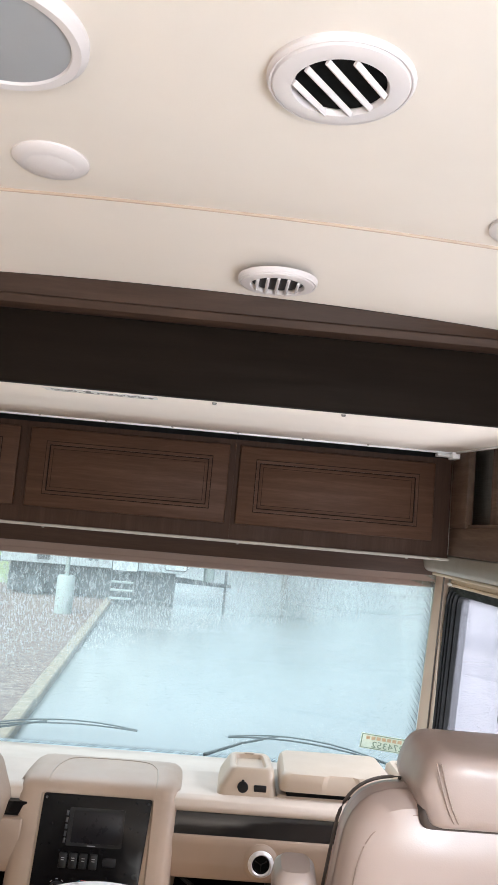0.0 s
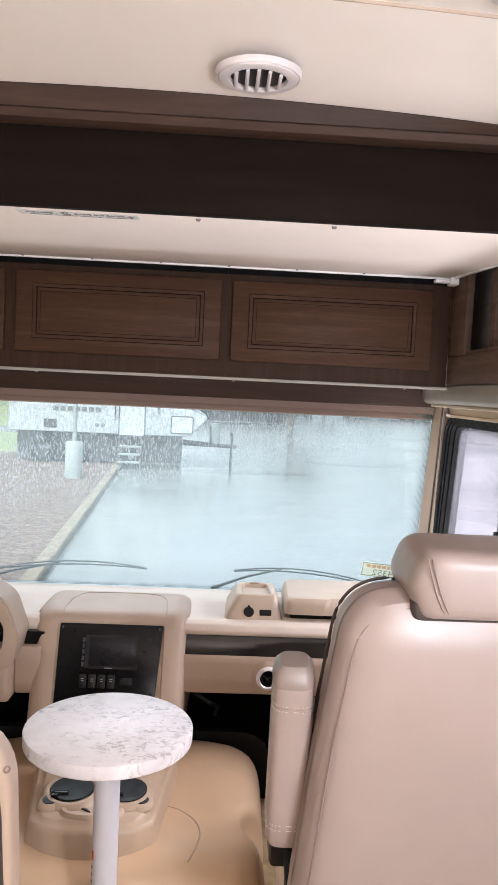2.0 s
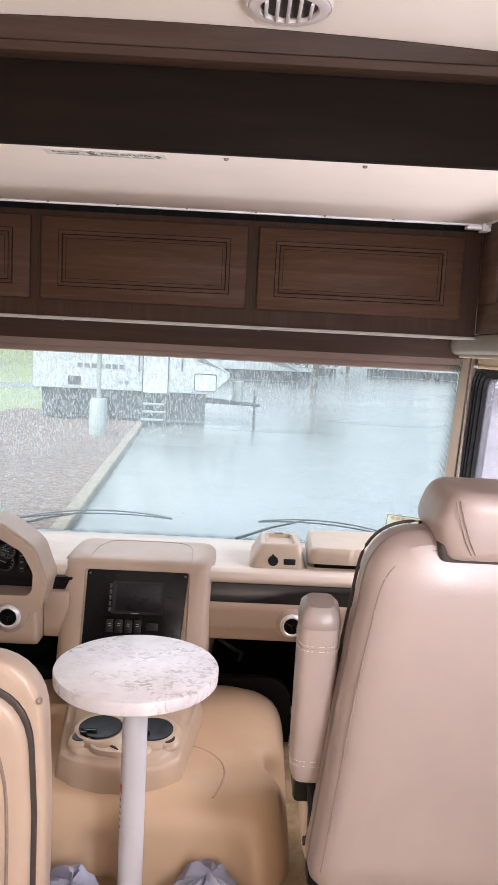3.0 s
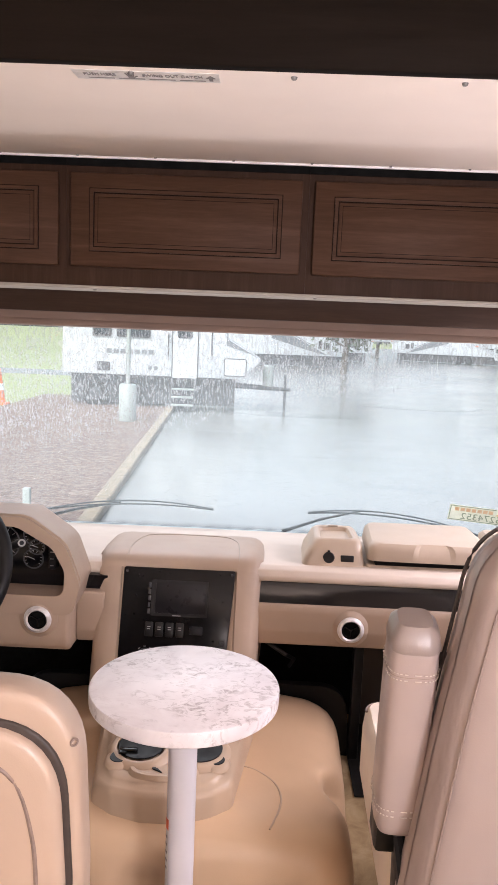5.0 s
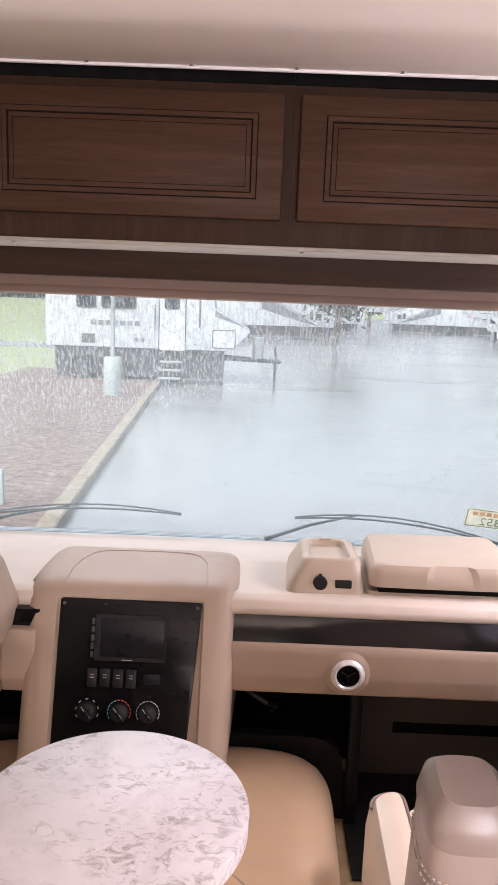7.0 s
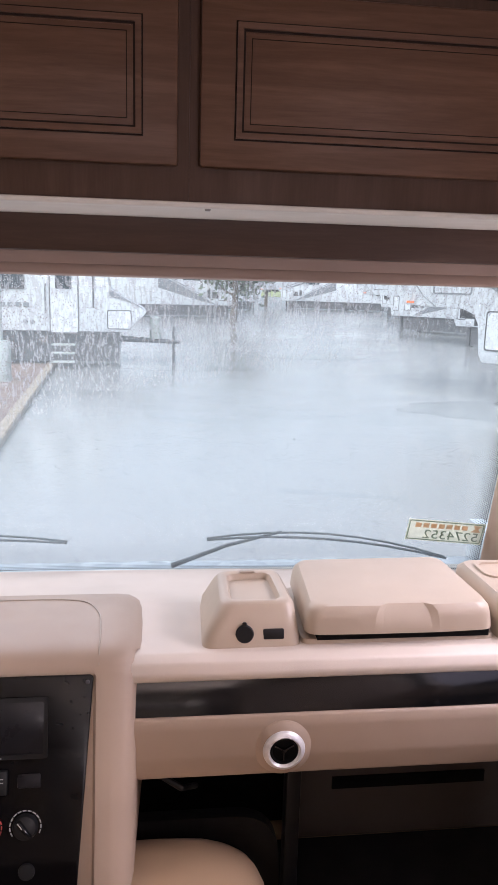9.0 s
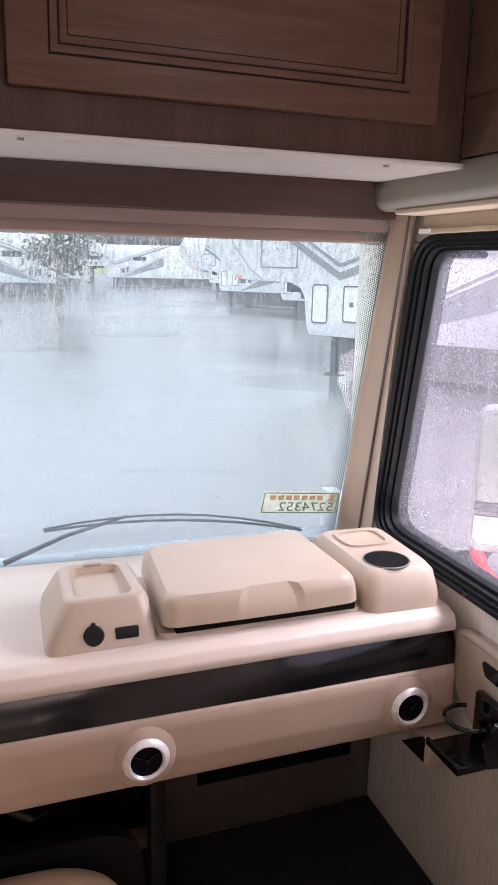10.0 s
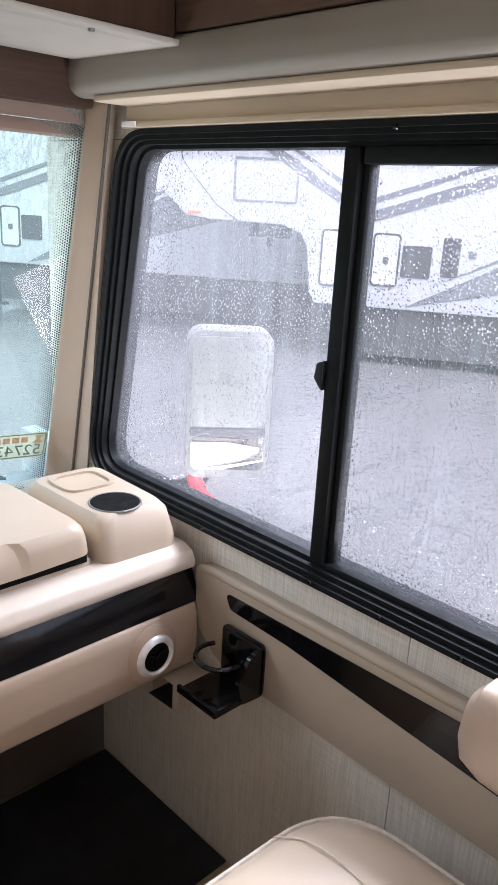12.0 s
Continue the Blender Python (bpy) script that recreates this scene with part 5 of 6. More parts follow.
part("base_skirt", loft([[(x, y, z) for x, y in fillet([(0.56 - d, 2.0 - d), (1.04 + d, 2.0 - d), (1.03, 2.5), (0.58 - d, 2.5)], 0.05)] for d, z in ((0.03, FLOOR), (0.02, 0.2), (0.0, 0.335))]), M["tray_tan"], seat, "tan moulded base skirt")

# ---- driver seat ----
ds = thing("driver_seat", (-0.33, 2.0, FLOOR), "tan leather driver's seat with a wrapped back rim", "seat")
oo = fillet([(-0.68, 0.38), (0.002, 0.38), (0.008, 0.62), (0.002, 0.908), (-0.64, 0.908), (-0.71, 0.62)], [0.05, 0.05, 0.3, 0.12, 0.12, 0.3], 10)
part("back_rim", slab(oo, 1.848, 1.912, 0.022, 0.08, 0.8), M["seat"], ds, "tan leather outer rim")
oi = fillet([(-0.64, 0.40), (-0.020, 0.40), (-0.014, 0.62), (-0.021, 0.860), (-0.60, 0.860), (-0.67, 0.62)], [0.05, 0.05, 0.3, 0.12, 0.12, 0.3], 10)
# gap's shade built as a dark slab behind the pad
part("gap", slab(fillet([(-0.65, 0.39), (-0.012, 0.39), (-0.006, 0.62), (-0.013, 0.868), (-0.61, 0.866), (-0.68, 0.62)], [0.05, 0.05, 0.3, 0.12, 0.12, 0.3], 10), 1.842, 1.90, 0.006, 0.08, 0.8), M["welt"], ds, "dark slab for the shade between rim and pad")
pad = part("back_pad", slab(oi, 1.826, 1.90, 0.024, 0.08, 0.8), M["seat"], ds, "padded back panel")
seam([(-0.056, 1.852, 0.45), (-0.052, 1.842, 0.60), (-0.056, 1.835, 0.70), (-0.080, 1.829, 0.785), (-0.14, 1.824, 0.815), (-0.3, 1.824, 0.82)], M["seam"], pad, "piping", 0.0035)
part("button", hoop(0.005, 0.0016, 20, 6, pose(-0.002, 1.850, 0.832, 90, 0, 40)), M["seam"], ds)
part("cushion", loft([[(x, y, z) for x, y in fillet([(-0.66 + d, 2.0 + d), (-0.20 - d, 2.0 + d), (-0.22 - d, 2.36 - d), (-0.64 + d, 2.36 - d)], 0.06)] for d, z in ((0.02, 0.33), (0.0, 0.36), (0.0, 0.46), (0.03, 0.49))]), M["seat"], ds)
part("pedestal", box(-0.5, -0.18, 2.02, 2.32, FLOOR, 0.34, 0.01), M["black"], ds)

# ---- instrument hood and steering wheel ----
ins = thing("instrument_cluster", (-0.62, 2.95, 0.62), "beige instrument hood with a black gauge panel", "instrument cluster")
hood_out = fillet([(-0.98, 0.60), (-0.272, 0.60), (-0.252, 0.69), (-0.292, 0.800), (-0.40, 0.875), (-0.86, 0.875), (-1.0, 0.78)], [0.02, 0.04, 0.06, 0.08, 0.08, 0.1, 0.1], 8)
hood_in = fillet([(-0.95, 0.648), (-0.300, 0.648), (-0.296, 0.72), (-0.330, 0.785), (-0.43, 0.842), (-0.84, 0.842), (-0.95, 0.78)], [0.02, 0.03, 0.05, 0.06, 0.07, 0.08, 0.08], 8)
part("hood", merge(ring_frame(hood_out, hood_in, "y", 2.905, 3.03), ring_frame([(x * 0.995 - 0.003, z - 0.006) for x, z in hood_out], hood_in, "y", 2.893, 2.906)), M["dash"], ins)
part("hood_cap", loft([[(x + dx * (1 if x < -0.6 else -1), y, max(z - dz, 0.59)) for x, z in hood_out] for y, dx, dz in ((3.02, 0.012, 0.022), (3.10, 0.03, 0.045), (3.20, 0.06, 0.09), (3.30, 0.10, 0.16))]), M["dash"], ins)
gp = part("gauge_panel", prism(hood_in, "y", 2.985, 3.0), M["black_gloss"], ins, "black gauge panel")
for gx, gz, gr in ((-0.50, 0.77, 0.05), (-0.62, 0.77, 0.055), (-0.41, 0.795, 0.028), (-0.41, 0.725, 0.028), (-0.40, 0.76, 0.022)):
    c = pose(gx, 2.984, gz, 90, 0, 0)
    ga = part("gauge", hoop(gr, 0.0022, 32, 6, c), M["dark_vent"], gp)
    part("gauge_mark", merge(*[moved(box(-0.0006, 0.0006, gr * 0.72, gr * 0.92, 0, 0.001), c @ pose(0, 0, 0, 0, 0, 130 - 26 * k)) for k in range(11)], moved(box(-0.0009, 0.0009, -0.004, gr * 0.7, 0.001, 0.002), c @ pose(0, 0, 0, 0, 0, 70))), M["dial_white"], ga)
part("side_button_pod", box(-0.362, -0.340, 2.965, 2.988, 0.70, 0.775, 0.006), M["black"], ins, "black button pod")
for k in range(3):
    part("pod_mark", box(-0.356, -0.346, 2.963, 2.9652, 0.712 + 0.02 * k, 0.714 + 0.02 * k), M["dial_white"], ins)
part("column_stalk", tube([(-0.52, 2.86, 0.745), (-0.46, 2.83, 0.785), (-0.405, 2.81, 0.815), (-0.385, 2.80, 0.825)], [0.007, 0.008, 0.011, 0.012], 12), M["black"], ins, "black column stalk")
part("stalk_ring", hoop(0.008, 0.0022, 20, 6, pose(-0.381, 2.79, 0.828, 70, 0, 20)), M["dial_white"], ins)
wheel = thing("steering_wheel", (-0.66, 2.80, 0.70), "black steering wheel rim beside the gauges", "steering wheel")
wm = pose(-0.605, 2.72, 0.770, 62, 0, 0)
part("rim", hoop(0.205, 0.017, 56, 12, wm), M["black"], wheel, "black grip rim")
part("hub", lathe([(0, -0.03), (0.075, -0.03), (0.085, 0.0), (0.06, 0.025), (0, 0.03)], 28, wm), M["black"], wheel)
for a in (90, 210, 330):
    part("spoke", moved(box(0.06, 0.195, -0.02, 0.02, -0.012, 0.006, 0.004), wm @ pose(0, 0, 0, 0, 0, a)), M["black"], wheel)
part("column", tube([(-0.605, 2.74, 0.75), (-0.605, 2.93, 0.63), (-0.605, 3.05, 0.55)], 0.05, 16), M["dash"], wheel)

# ---- side wall armrest panel and fold-out drink holder ----
wp = thing("side_arm_panel", (1.12, 2.6, 0.51), "taupe moulded wall panel with a tapering black insert", "wall panel")
part("body", prism(fillet([(1.95, 0.495), (2.93, 0.513), (2.972, 0.53), (3.022, 0.575), (3.024, 0.684), (2.95, 0.690), (1.95, 0.690)], [0, 0.01, 0.01, 0.02, 0.012, 0.0, 0], 5), "x", 1.112, 1.1395, 0.004), M["taupe"], wp)
part("top_roll", tube([(1.118, 1.95, 0.688), (1.118, 2.6, 0.689), (1.118, 2.99, 0.685), (1.122, 3.02, 0.676)], 0.009, 10), M["taupe"], wp, "rolled top edge")
part("insert", prism(fillet([(1.95, 0.575), (2.30, 0.585), (2.58, 0.612), (2.80, 0.633), (2.93, 0.637), (2.945, 0.664), (1.95, 0.676)], [0, 0, 0, 0, 0.012, 0.012, 0], 5), "x", 1.1095, 1.1115), M["black_gloss"], wp, "glossy black insert")
dh = thing("drink_holder", (1.10, 2.88, 0.52), "folded-out black plastic drink holder on the wall", "drink holder")
part("back_plate", box(1.095, 1.1115, 2.842, 2.935, 0.515, 0.612, 0.006), M["black_gloss"], dh)
part("side_cheek", prism(fillet([(1.11, 0.515), (1.06, 0.520), (1.05, 0.56), (1.075, 0.600), (1.11, 0.612)], 0.01, 4), "y", 2.842, 2.850), M["black_gloss"], dh)
part("floor_tray", merge(box(1.005, 1.098, 2.846, 2.942, 0.516, 0.522, 0.002), box(1.005, 1.012, 2.846, 2.942, 0.5215, 0.530, 0.002), box(1.012, 1.098, 2.846, 2.852, 0.5215, 0.530, 0.001)), M["black_gloss"], dh, "fold-out tray")
arcp = []
for k in range(15):
    a = radians(60 + k * 18)
    arcp.append((1.055 + 0.040 * math.cos(a), 2.894 + 0.040 * math.sin(a), 0.588))
part("ring_arm", tube(arcp, 0.004, 8), M["black_gloss"], dh, "curved retaining ring")


# ---- ceiling fittings ----
def ceiling_vent(name, place, r, inner, label, tiltx=0, turn=0, louvre=5, dark=False):
    m = place @ pose(0, 0, 0, tiltx, 0, turn)
    v = thing(name, place.translation, label, "ceiling vent")
    part("flange", lathe([(inner, 0.0), (r, 0.004), (r, -0.002), (r * 0.97, -0.005), (r * 0.93, -0.0055), (r * 0.91, -0.0085), (r * 0.80, -0.011), (inner * 1.02, -0.010), (inner * 0.96, -0.004)], 48, m), M["fitting"], v)
    part("step_ring", hoop(r * 0.955, 0.0016, 48, 6, m @ pose(0, 0, -0.0055)), M["fitting"], v)
    part("duct", lathe([(0.0, -0.002), (inner * 1.05, -0.002), (inner * 1.05, 0.0), (0.0, 0.0)], 32, m), M["black_soft"] if dark else M["dark_vent"], v, "dark duct")
    for k in range(louvre):
        off = (k - (louvre - 1) / 2) * inner * 1.9 / louvre
        half = math.sqrt(max(0.0, (inner * 0.97) ** 2 - off ** 2))
        part("louvre", moved(box(-0.0022, 0.0022, -half, half, -0.0045, 0.0025, 0.001), m @ pose(off, 0, -0.009, 0, 38, 0)), M["fitting"], v)
    return v


ceiling_vent("ceiling_air_vent", pose(0.379, 1.408, ceiling_z(0.38, 1.4) - 0.001), 0.084, 0.054, "round white ceiling vent with angled louvres", 0, -38, 4, True)
ceiling_vent("ceiling_air_vent", pose(0.360, 1.994, 2.012), 0.075, 0.050, "smaller round white vent before the bunk", 1, 0, 5)


def ceiling_light(x, y):
    z = ceiling_z(x, y)
    v = thing("ceiling_light", (x, y, z), "flat round white ceiling light, switched off", "ceiling light", "ceiling lights")
    part("body", lathe([(0.0, 0.002), (0.056, 0.002), (0.056, -0.003), (0.050, -0.008), (0.036, -0.010), (0.0, -0.010)], 40, pose(x, y, z)), M["fitting"], v)
    part("lens", lathe([(0.0, -0.010), (0.034, -0.0102), (0.026, -0.013), (0.0, -0.015)], 32, pose(x, y, z)), M["fitting"], v, "frosted lens")


ceiling_light(-0.004, 1.683)
ceiling_light(0.720, 1.715)
sz = ceiling_z(0.0, 1.36)
spk = thing("ceiling_speaker", (0.0, 1.37, sz), "round ceiling speaker with grey cloth grille", "speaker")
part("rim", lathe([(0.082, -0.002), (0.104, 0.002), (0.104, -0.006), (0.096, -0.013), (0.086, -0.012)], 48, pose(-0.004, 1.388, sz)), M["fitting"], spk, "white rim")
part("grille", lathe([(0.0, -0.010), (0.06, -0.0098), (0.088, -0.0085), (0.088, 0.0), (0.0, 0.0)], 48, pose(-0.004, 1.388, sz)), M["grey_mesh"], spk, "grey cloth grille")

# ---- sticker on the windshield ----
def glass_frame(x, z):
    p = Vector((x, glass_y(x, z) - 0.0025, z))
    ux = (Vector((x + 0.01, glass_y(x + 0.01, z), z)) - Vector((x, glass_y(x, z), z))).normalized()
    uz = (Vector((x, glass_y(x, z + 0.01), z + 0.01)) - Vector((x, glass_y(x, z), z))).normalized()
    return Matrix.Translation(p) @ Matrix((ux, uz, ux.cross(uz))).transposed().to_4x4()


sm = glass_frame(0.992, 0.795) @ pose(0, 0, 0, 0, 0, -4) @ Matrix.Diagonal((1.34, 1.15, 1, 1))
st = thing("windshield_sticker", sm.translation, "pale stock-number sticker seen reversed on the glass", "sticker")
part("paper", moved(box(-0.072, 0.072, -0.026, 0.026, -0.0004, 0.0004), sm), M["sticker"], st)
part("border", moved(ring_frame(fillet([(-0.07, -0.024), (0.07, -0.024), (0.07, 0.024), (-0.07, 0.024)], 0.004), fillet([(-0.068, -0.022), (0.068, -0.022), (0.068, 0.022), (-0.068, 0.022)], 0.003), "z", 0.0004, 0.0008), sm), M["sticker_ink"], st)
letters("5274352", 0.030, sm @ pose(0.012, -0.010, 0.0006), M["sticker_ink"], "stock_number", st, 0.0003, True)
part("logo_bar", moved(merge(*[box(-0.058 + 0.0145 * k, -0.047 + 0.0145 * k, 0.007, 0.018, 0.0004, 0.0008) for k in range(7)]), sm), M["sticker_orange"], st, "orange printed bar")
part("logo_mark", moved(prism([(0.046, 0.004), (0.066, 0.004), (0.060, 0.012), (0.066, 0.020), (0.050, 0.020), (0.054, 0.012)], "z", 0.0004, 0.0008), sm), M["sticker_orange"], st)


# ---- wipers ----
def wiper(pts, arm_from, arm_to, label):
    w = thing("windshield_wiper", arm_from, label, "wiper", "windshield wipers")
    g = [(x, glass_y(x, z) + 0.022, z) for x, z in pts]
    part("blade", tube(g, 0.0032, 8), M["black"], w, "black rubber blade")
    part("spine", tube([(x, y + 0.012, z + 0.010 * math.sin(math.pi * i / (len(g) - 1))) for i, (x, y, z) in enumerate(g)], 0.0028, 8), M["dark_vent"], w)
    part("arm", tube([arm_from, tuple((Vector(arm_from) + Vector(arm_to)) / 2 + Vector((0, 0.01, 0.005))), arm_to], [0.007, 0.005, 0.004], 8), M["black"], w, "black wiper arm")


def curve(x0, z0, x1, z1, rise, n=9):
    return [(x0 + (x1 - x0) * k / (n - 1), z0 + (z1 - z0) * k / (n - 1) + rise * 4 * (k / (n - 1)) * (1 - k / (n - 1))) for k in range(n)]


wiper(curve(-0.55, 0.724, 0.064, 0.749, 0.022), (-0.62, 3.62, 0.67), (-0.28, 3.605, 0.757), "black wiper resting across the driver's glass")
wiper(curve(0.407, 0.756, 1.018, 0.709, 0.027), (0.32, 3.62, 0.672), (0.60, 3.605, 0.765), "black wiper resting low on the passenger glass")

# ---- outside mirror ----
mir = thing("side_mirror", (1.47, 3.44, 0.5), "white outside mirror with a convex lower glass", "mirror")
mt = pose(1.515, 3.39, 0.838, 0, 0, -38) @ Matrix.Diagonal((0.80, 1, 0.80, 1))


def rounded_slab(w, h, r, y0, y1, zc=0.0):
    return prism(fillet([(-w, zc - h), (w, zc - h), (w, zc + h), (-w, zc + h)], r, 8), "y", y0, y1, 0.004)


part("shell", moved(rounded_slab(0.125, 0.225, 0.05, -0.03, 0.06), mt), M["mirror_body"], mir, "white shell")
part("main_glass", moved(rounded_slab(0.112, 0.135, 0.035, -0.034, -0.028, 0.072), mt), M["hazy_mirror"], mir, "rain-covered main glass, its hazy reflection painted grey")
part("lower_glass", moved(rounded_slab(0.112, 0.052, 0.03, -0.034, -0.028, -0.145), mt), M["mirror"], mir, "lower mirror glass")
part("divider", moved(box(-0.112, 0.112, -0.036, -0.028, -0.09, -0.066, 0.002), mt), M["dark_vent"], mir)
part("bracket", tube([(1.50, 3.40, 0.70), (1.48, 3.46, 0.62), (1.38, 3.54, 0.58), (1.18, 3.58, 0.62)], [0.018, 0.022, 0.024, 0.03], 12), M["black"], mir, "black mirror arm")
part("strap", tube([(1.455, 3.45, 0.655), (1.448, 3.42, 0.645), (1.446, 3.385, 0.622), (1.446, 3.345, 0.604), (1.446, 3.32, 0.585)], [0.010, 0.020, 0.012, 0.017, 0.008], 12), M["red"], mir, "red strap end")
part("outer_nose", box(-1.2, 1.2, 3.60, 3.74, 0.2, 0.655, 0.05, 4), M["gelcoat"], thing("coach_nose", (0, 3.66, 0.2), "white front nose of the coach below the glass", "body panel", "", "structure"))

# ---- ground outside ----
G0 = -0.80
single("ground", box(-300, 300, -120, 500, G0 - 0.5, G0 - 0.03), M["grass"], "wet lawn reaching the horizon", "ground", "structure", False)


def kerb_x(y):
    return -1.20 - 0.055 * (y - 1.2)


single("road", prism([(kerb_x(-30), -30), (80, -30), (80, 150), (kerb_x(24), 150), (kerb_x(24), 24)], "z", G0 - 0.2, G0), M["asphalt"], "rain-wet grey asphalt lot with fine cracks", "road", "structure", False)
single("mulch_bed", prism([(-5.6, -30), (kerb_x(-30) - 0.02, -30), (kerb_x(24) - 0.02, 24), (-6.6, 24)], "z", G0 - 0.2, G0 + 0.05), M["mulch"], "brown bark mulch bed behind the kerb", "ground", "structure", False)
kb = thing("kerb", (-2, 10, G0), "weathered tan concrete kerb beside the asphalt", "kerb", "", "structure")
for k in range(18):
    y0, y1 = -12 + 2.0 * k, -12 + 2.0 * k + 1.985
    part("kerb_stone", bevelled(prism([(kerb_x(y0) - 0.14, y0), (kerb_x(y0) + 0.05, y0), (kerb_x(y1) + 0.05, y1), (kerb_x(y1) - 0.14, y1)], "z", G0 - 0.1, G0 + 0.11), 0.02, 1), M["concrete"], kb)


def puddle(cx, cy, a, b, seed):
    rnd = random.Random(seed)
    p = [rnd.uniform(0, 6.28) for _ in range(4)]
    pts = []
    for i in range(48):
        t = 2 * math.pi * i / 48
        w = 1 + 0.18 * math.sin(2 * t + p[0]) + 0.13 * math.sin(3 * t + p[1]) + 0.08 * math.sin(7 * t + p[2])
        pts.append((cx + a * w * math.cos(t), cy + b * w * math.sin(t)))
    return single("puddle", prism(pts, "z", G0 - 0.01, G0 + 0.004), M["puddle"], "shallow puddle of rain on the asphalt", "puddle", "", False, "puddles")


puddle(5.4, 25.3, 1.7, 0.9, 1)
puddle(6.2, 15.0, 1.4, 1.1, 5)
puddle(1.0, 21.5, 1.6, 0.6, 7)


# ---- trailers ----
def plate(m, pts, d, t=0.012):
    """A thin plate on a body side: pts in (along, up), stood d proud of the side."""
    return moved(prism(pts, "y", -d - t, -d + 0.01, 0.0), m)


def rect(u0, u1, v0, v1, r=0.06):
    return fillet([(u0, v0), (u1, v0), (u1, v1), (u0, v1)], r, 5)


def hatch(parent, m, u0, u1, v0, v1, name="hatch", label=""):
    h = part(name, plate(m, rect(u0, u1, v0, v1), 0.004), M["gelcoat"], parent, label)
    part("seal", moved(ring_frame(rect(u0 - 0.012, u1 + 0.012, v0 - 0.012, v1 + 0.012, 0.07), rect(u0 + 0.016, u1 - 0.016, v0 + 0.016, v1 - 0.016, 0.05), "y", -0.020, 0.004), m), M["dark_vent"], h, "dark rubber seal")
    return h


def wheel_pair(parent, m, us, r=0.36):
    for u in us:
        w = part("wheel", lathe([(0, -0.12), (r - 0.03, -0.12), (r, -0.08), (r, 0.08), (r - 0.03, 0.12), (0, 0.12)], 28, m @ pose(u, 0.16, r, 90, 0, 0)), M["rubber"], parent, "black tyre")
        part("rim", lathe([(0, 0), (r * 0.55, 0), (r * 0.5, 0.02), (0.05, 0.03), (0, 0.03)], 20, m @ pose(u, 0.05, r, 90, 0, 0)), M["dark_vent"], w)


def travel_trailer(m):
    """Side view along +u to its nose; u = 0 at the tip of the nose."""
    tr = thing("travel_trailer", m.translation, "white travel trailer with entry door and fold-down steps", "trailer")
    body = [(-5.4, 0.90), (-0.55, 0.90), (-0.10, 1.30), (0.0, 1.45), (-0.95, 2.0), (-1.1, 3.2), (-5.4, 3.2)]
    part("body", moved(prism(body, "y", 0, 2.4, 0.03), m), M["gelcoat"], tr, "white ribbed body")
    part("nose_graphic", plate(m, [(-0.95, 1.98), (-0.02, 1.47), (-0.35, 1.62), (-0.95, 1.80)], 0.002), M["grey_stripe"], tr, "grey nose graphic")
    # dark block almost to the ground: the frame plus the shade beneath the body
    part("underframe_shade", moved(box(-5.2, -0.7, 0.25, 2.1, 0.12, 0.90), m), M["dark_vent"], tr)
    hatch(tr, m, -1.00, -0.40, 0.98, 1.45, "storage_hatch")
    d = hatch(tr, m, -2.42, -1.72, 0.86, 2.85, "entry_door", "white entry door")
    part("door_window", plate(m, rect(-2.28, -1.88, 1.95, 2.5), 0.018), M["rv_glass"], d)
    part("grab_rail", moved(tube([(-2.52, -0.02, 1.35), (-2.52, -0.10, 1.45), (-2.52, -0.10, 1.95), (-2.52, -0.02, 2.05)], 0.016), m), M["dark_vent"], tr)
    part("side_pole", moved(tube([(-1.35, -0.03, 1.5), (-1.35, -0.03, 2.9)], 0.02), m), M["dark_vent"], tr)
    for u0, u1 in ((-4.55, -4.1), (-3.9, -3.05)):
        wd = part("window", plate(m, rect(u0, u1, 1.95, 2.7), 0.006), M["rv_glass"], tr, "dark window")
        part("window_frame", moved(ring_frame(rect(u0 - 0.03, u1 + 0.03, 1.92, 2.73), rect(u0 + 0.02, u1 - 0.02, 1.97, 2.68), "y", -0.03, 0.0), m), M["dark_vent"], wd)
    lab2 = part("name_band", merge(*[plate(m, rect(-4.20 + 0.19 * k, -4.06 + 0.19 * k, 1.48, 1.60, 0.01), 0.003) for k in range(7)]), M["grey_stripe"], tr, "grey lettering shapes")
    part("vent_grille", plate(m, rect(-4.45, -4.1, 1.0, 1.24, 0.02), 0.004), M["dark_vent"], tr)
    for u in (-3.02, -2.86):
        part("inlet_cap", lathe([(0, 0), (0.06, 0), (0.05, 0.02), (0, 0.025)], 16, m @ pose(u, 0, 1.12, 90, 0, 0)), M["grey_stripe"], tr)
    for k in range(3):
        part("step", moved(box(-2.38, -1.80, -0.62 + 0.16 * k, -0.36 + 0.16 * k, 0.16 + 0.20 * k, 0.20 + 0.20 * k, 0.008), m), M["weathered_white"], tr, "pale folding step")
    for u in (-2.40, -1.78):
        part("step_rail", moved(tube([(u, -0.55, 0.05), (u, -0.05, 0.80)], 0.018), m), M["dark_vent"], tr)
    part("drawbar", moved(merge(tube([(-0.8, 0.7, 0.66), (0.9, 1.2, 0.58)], 0.05), tube([(-0.8, 1.7, 0.66), (0.9, 1.2, 0.58)], 0.05), tube([(0.75, 1.2, 0.0), (0.75, 1.2, 1.0)], 0.04)), m), M["dark_vent"], tr, "black drawbar with jack")
    part("gas_bottles", moved(merge(tube([(0.25, 1.0, 0.68), (0.25, 1.0, 1.25)], 0.15, 14), tube([(0.25, 1.4, 0.68), (0.25, 1.4, 1.25)], 0.15, 14)), m), M["weathered_white"], tr)
    wheel_pair(tr, m, (-3.6, -4.5))
    return tr


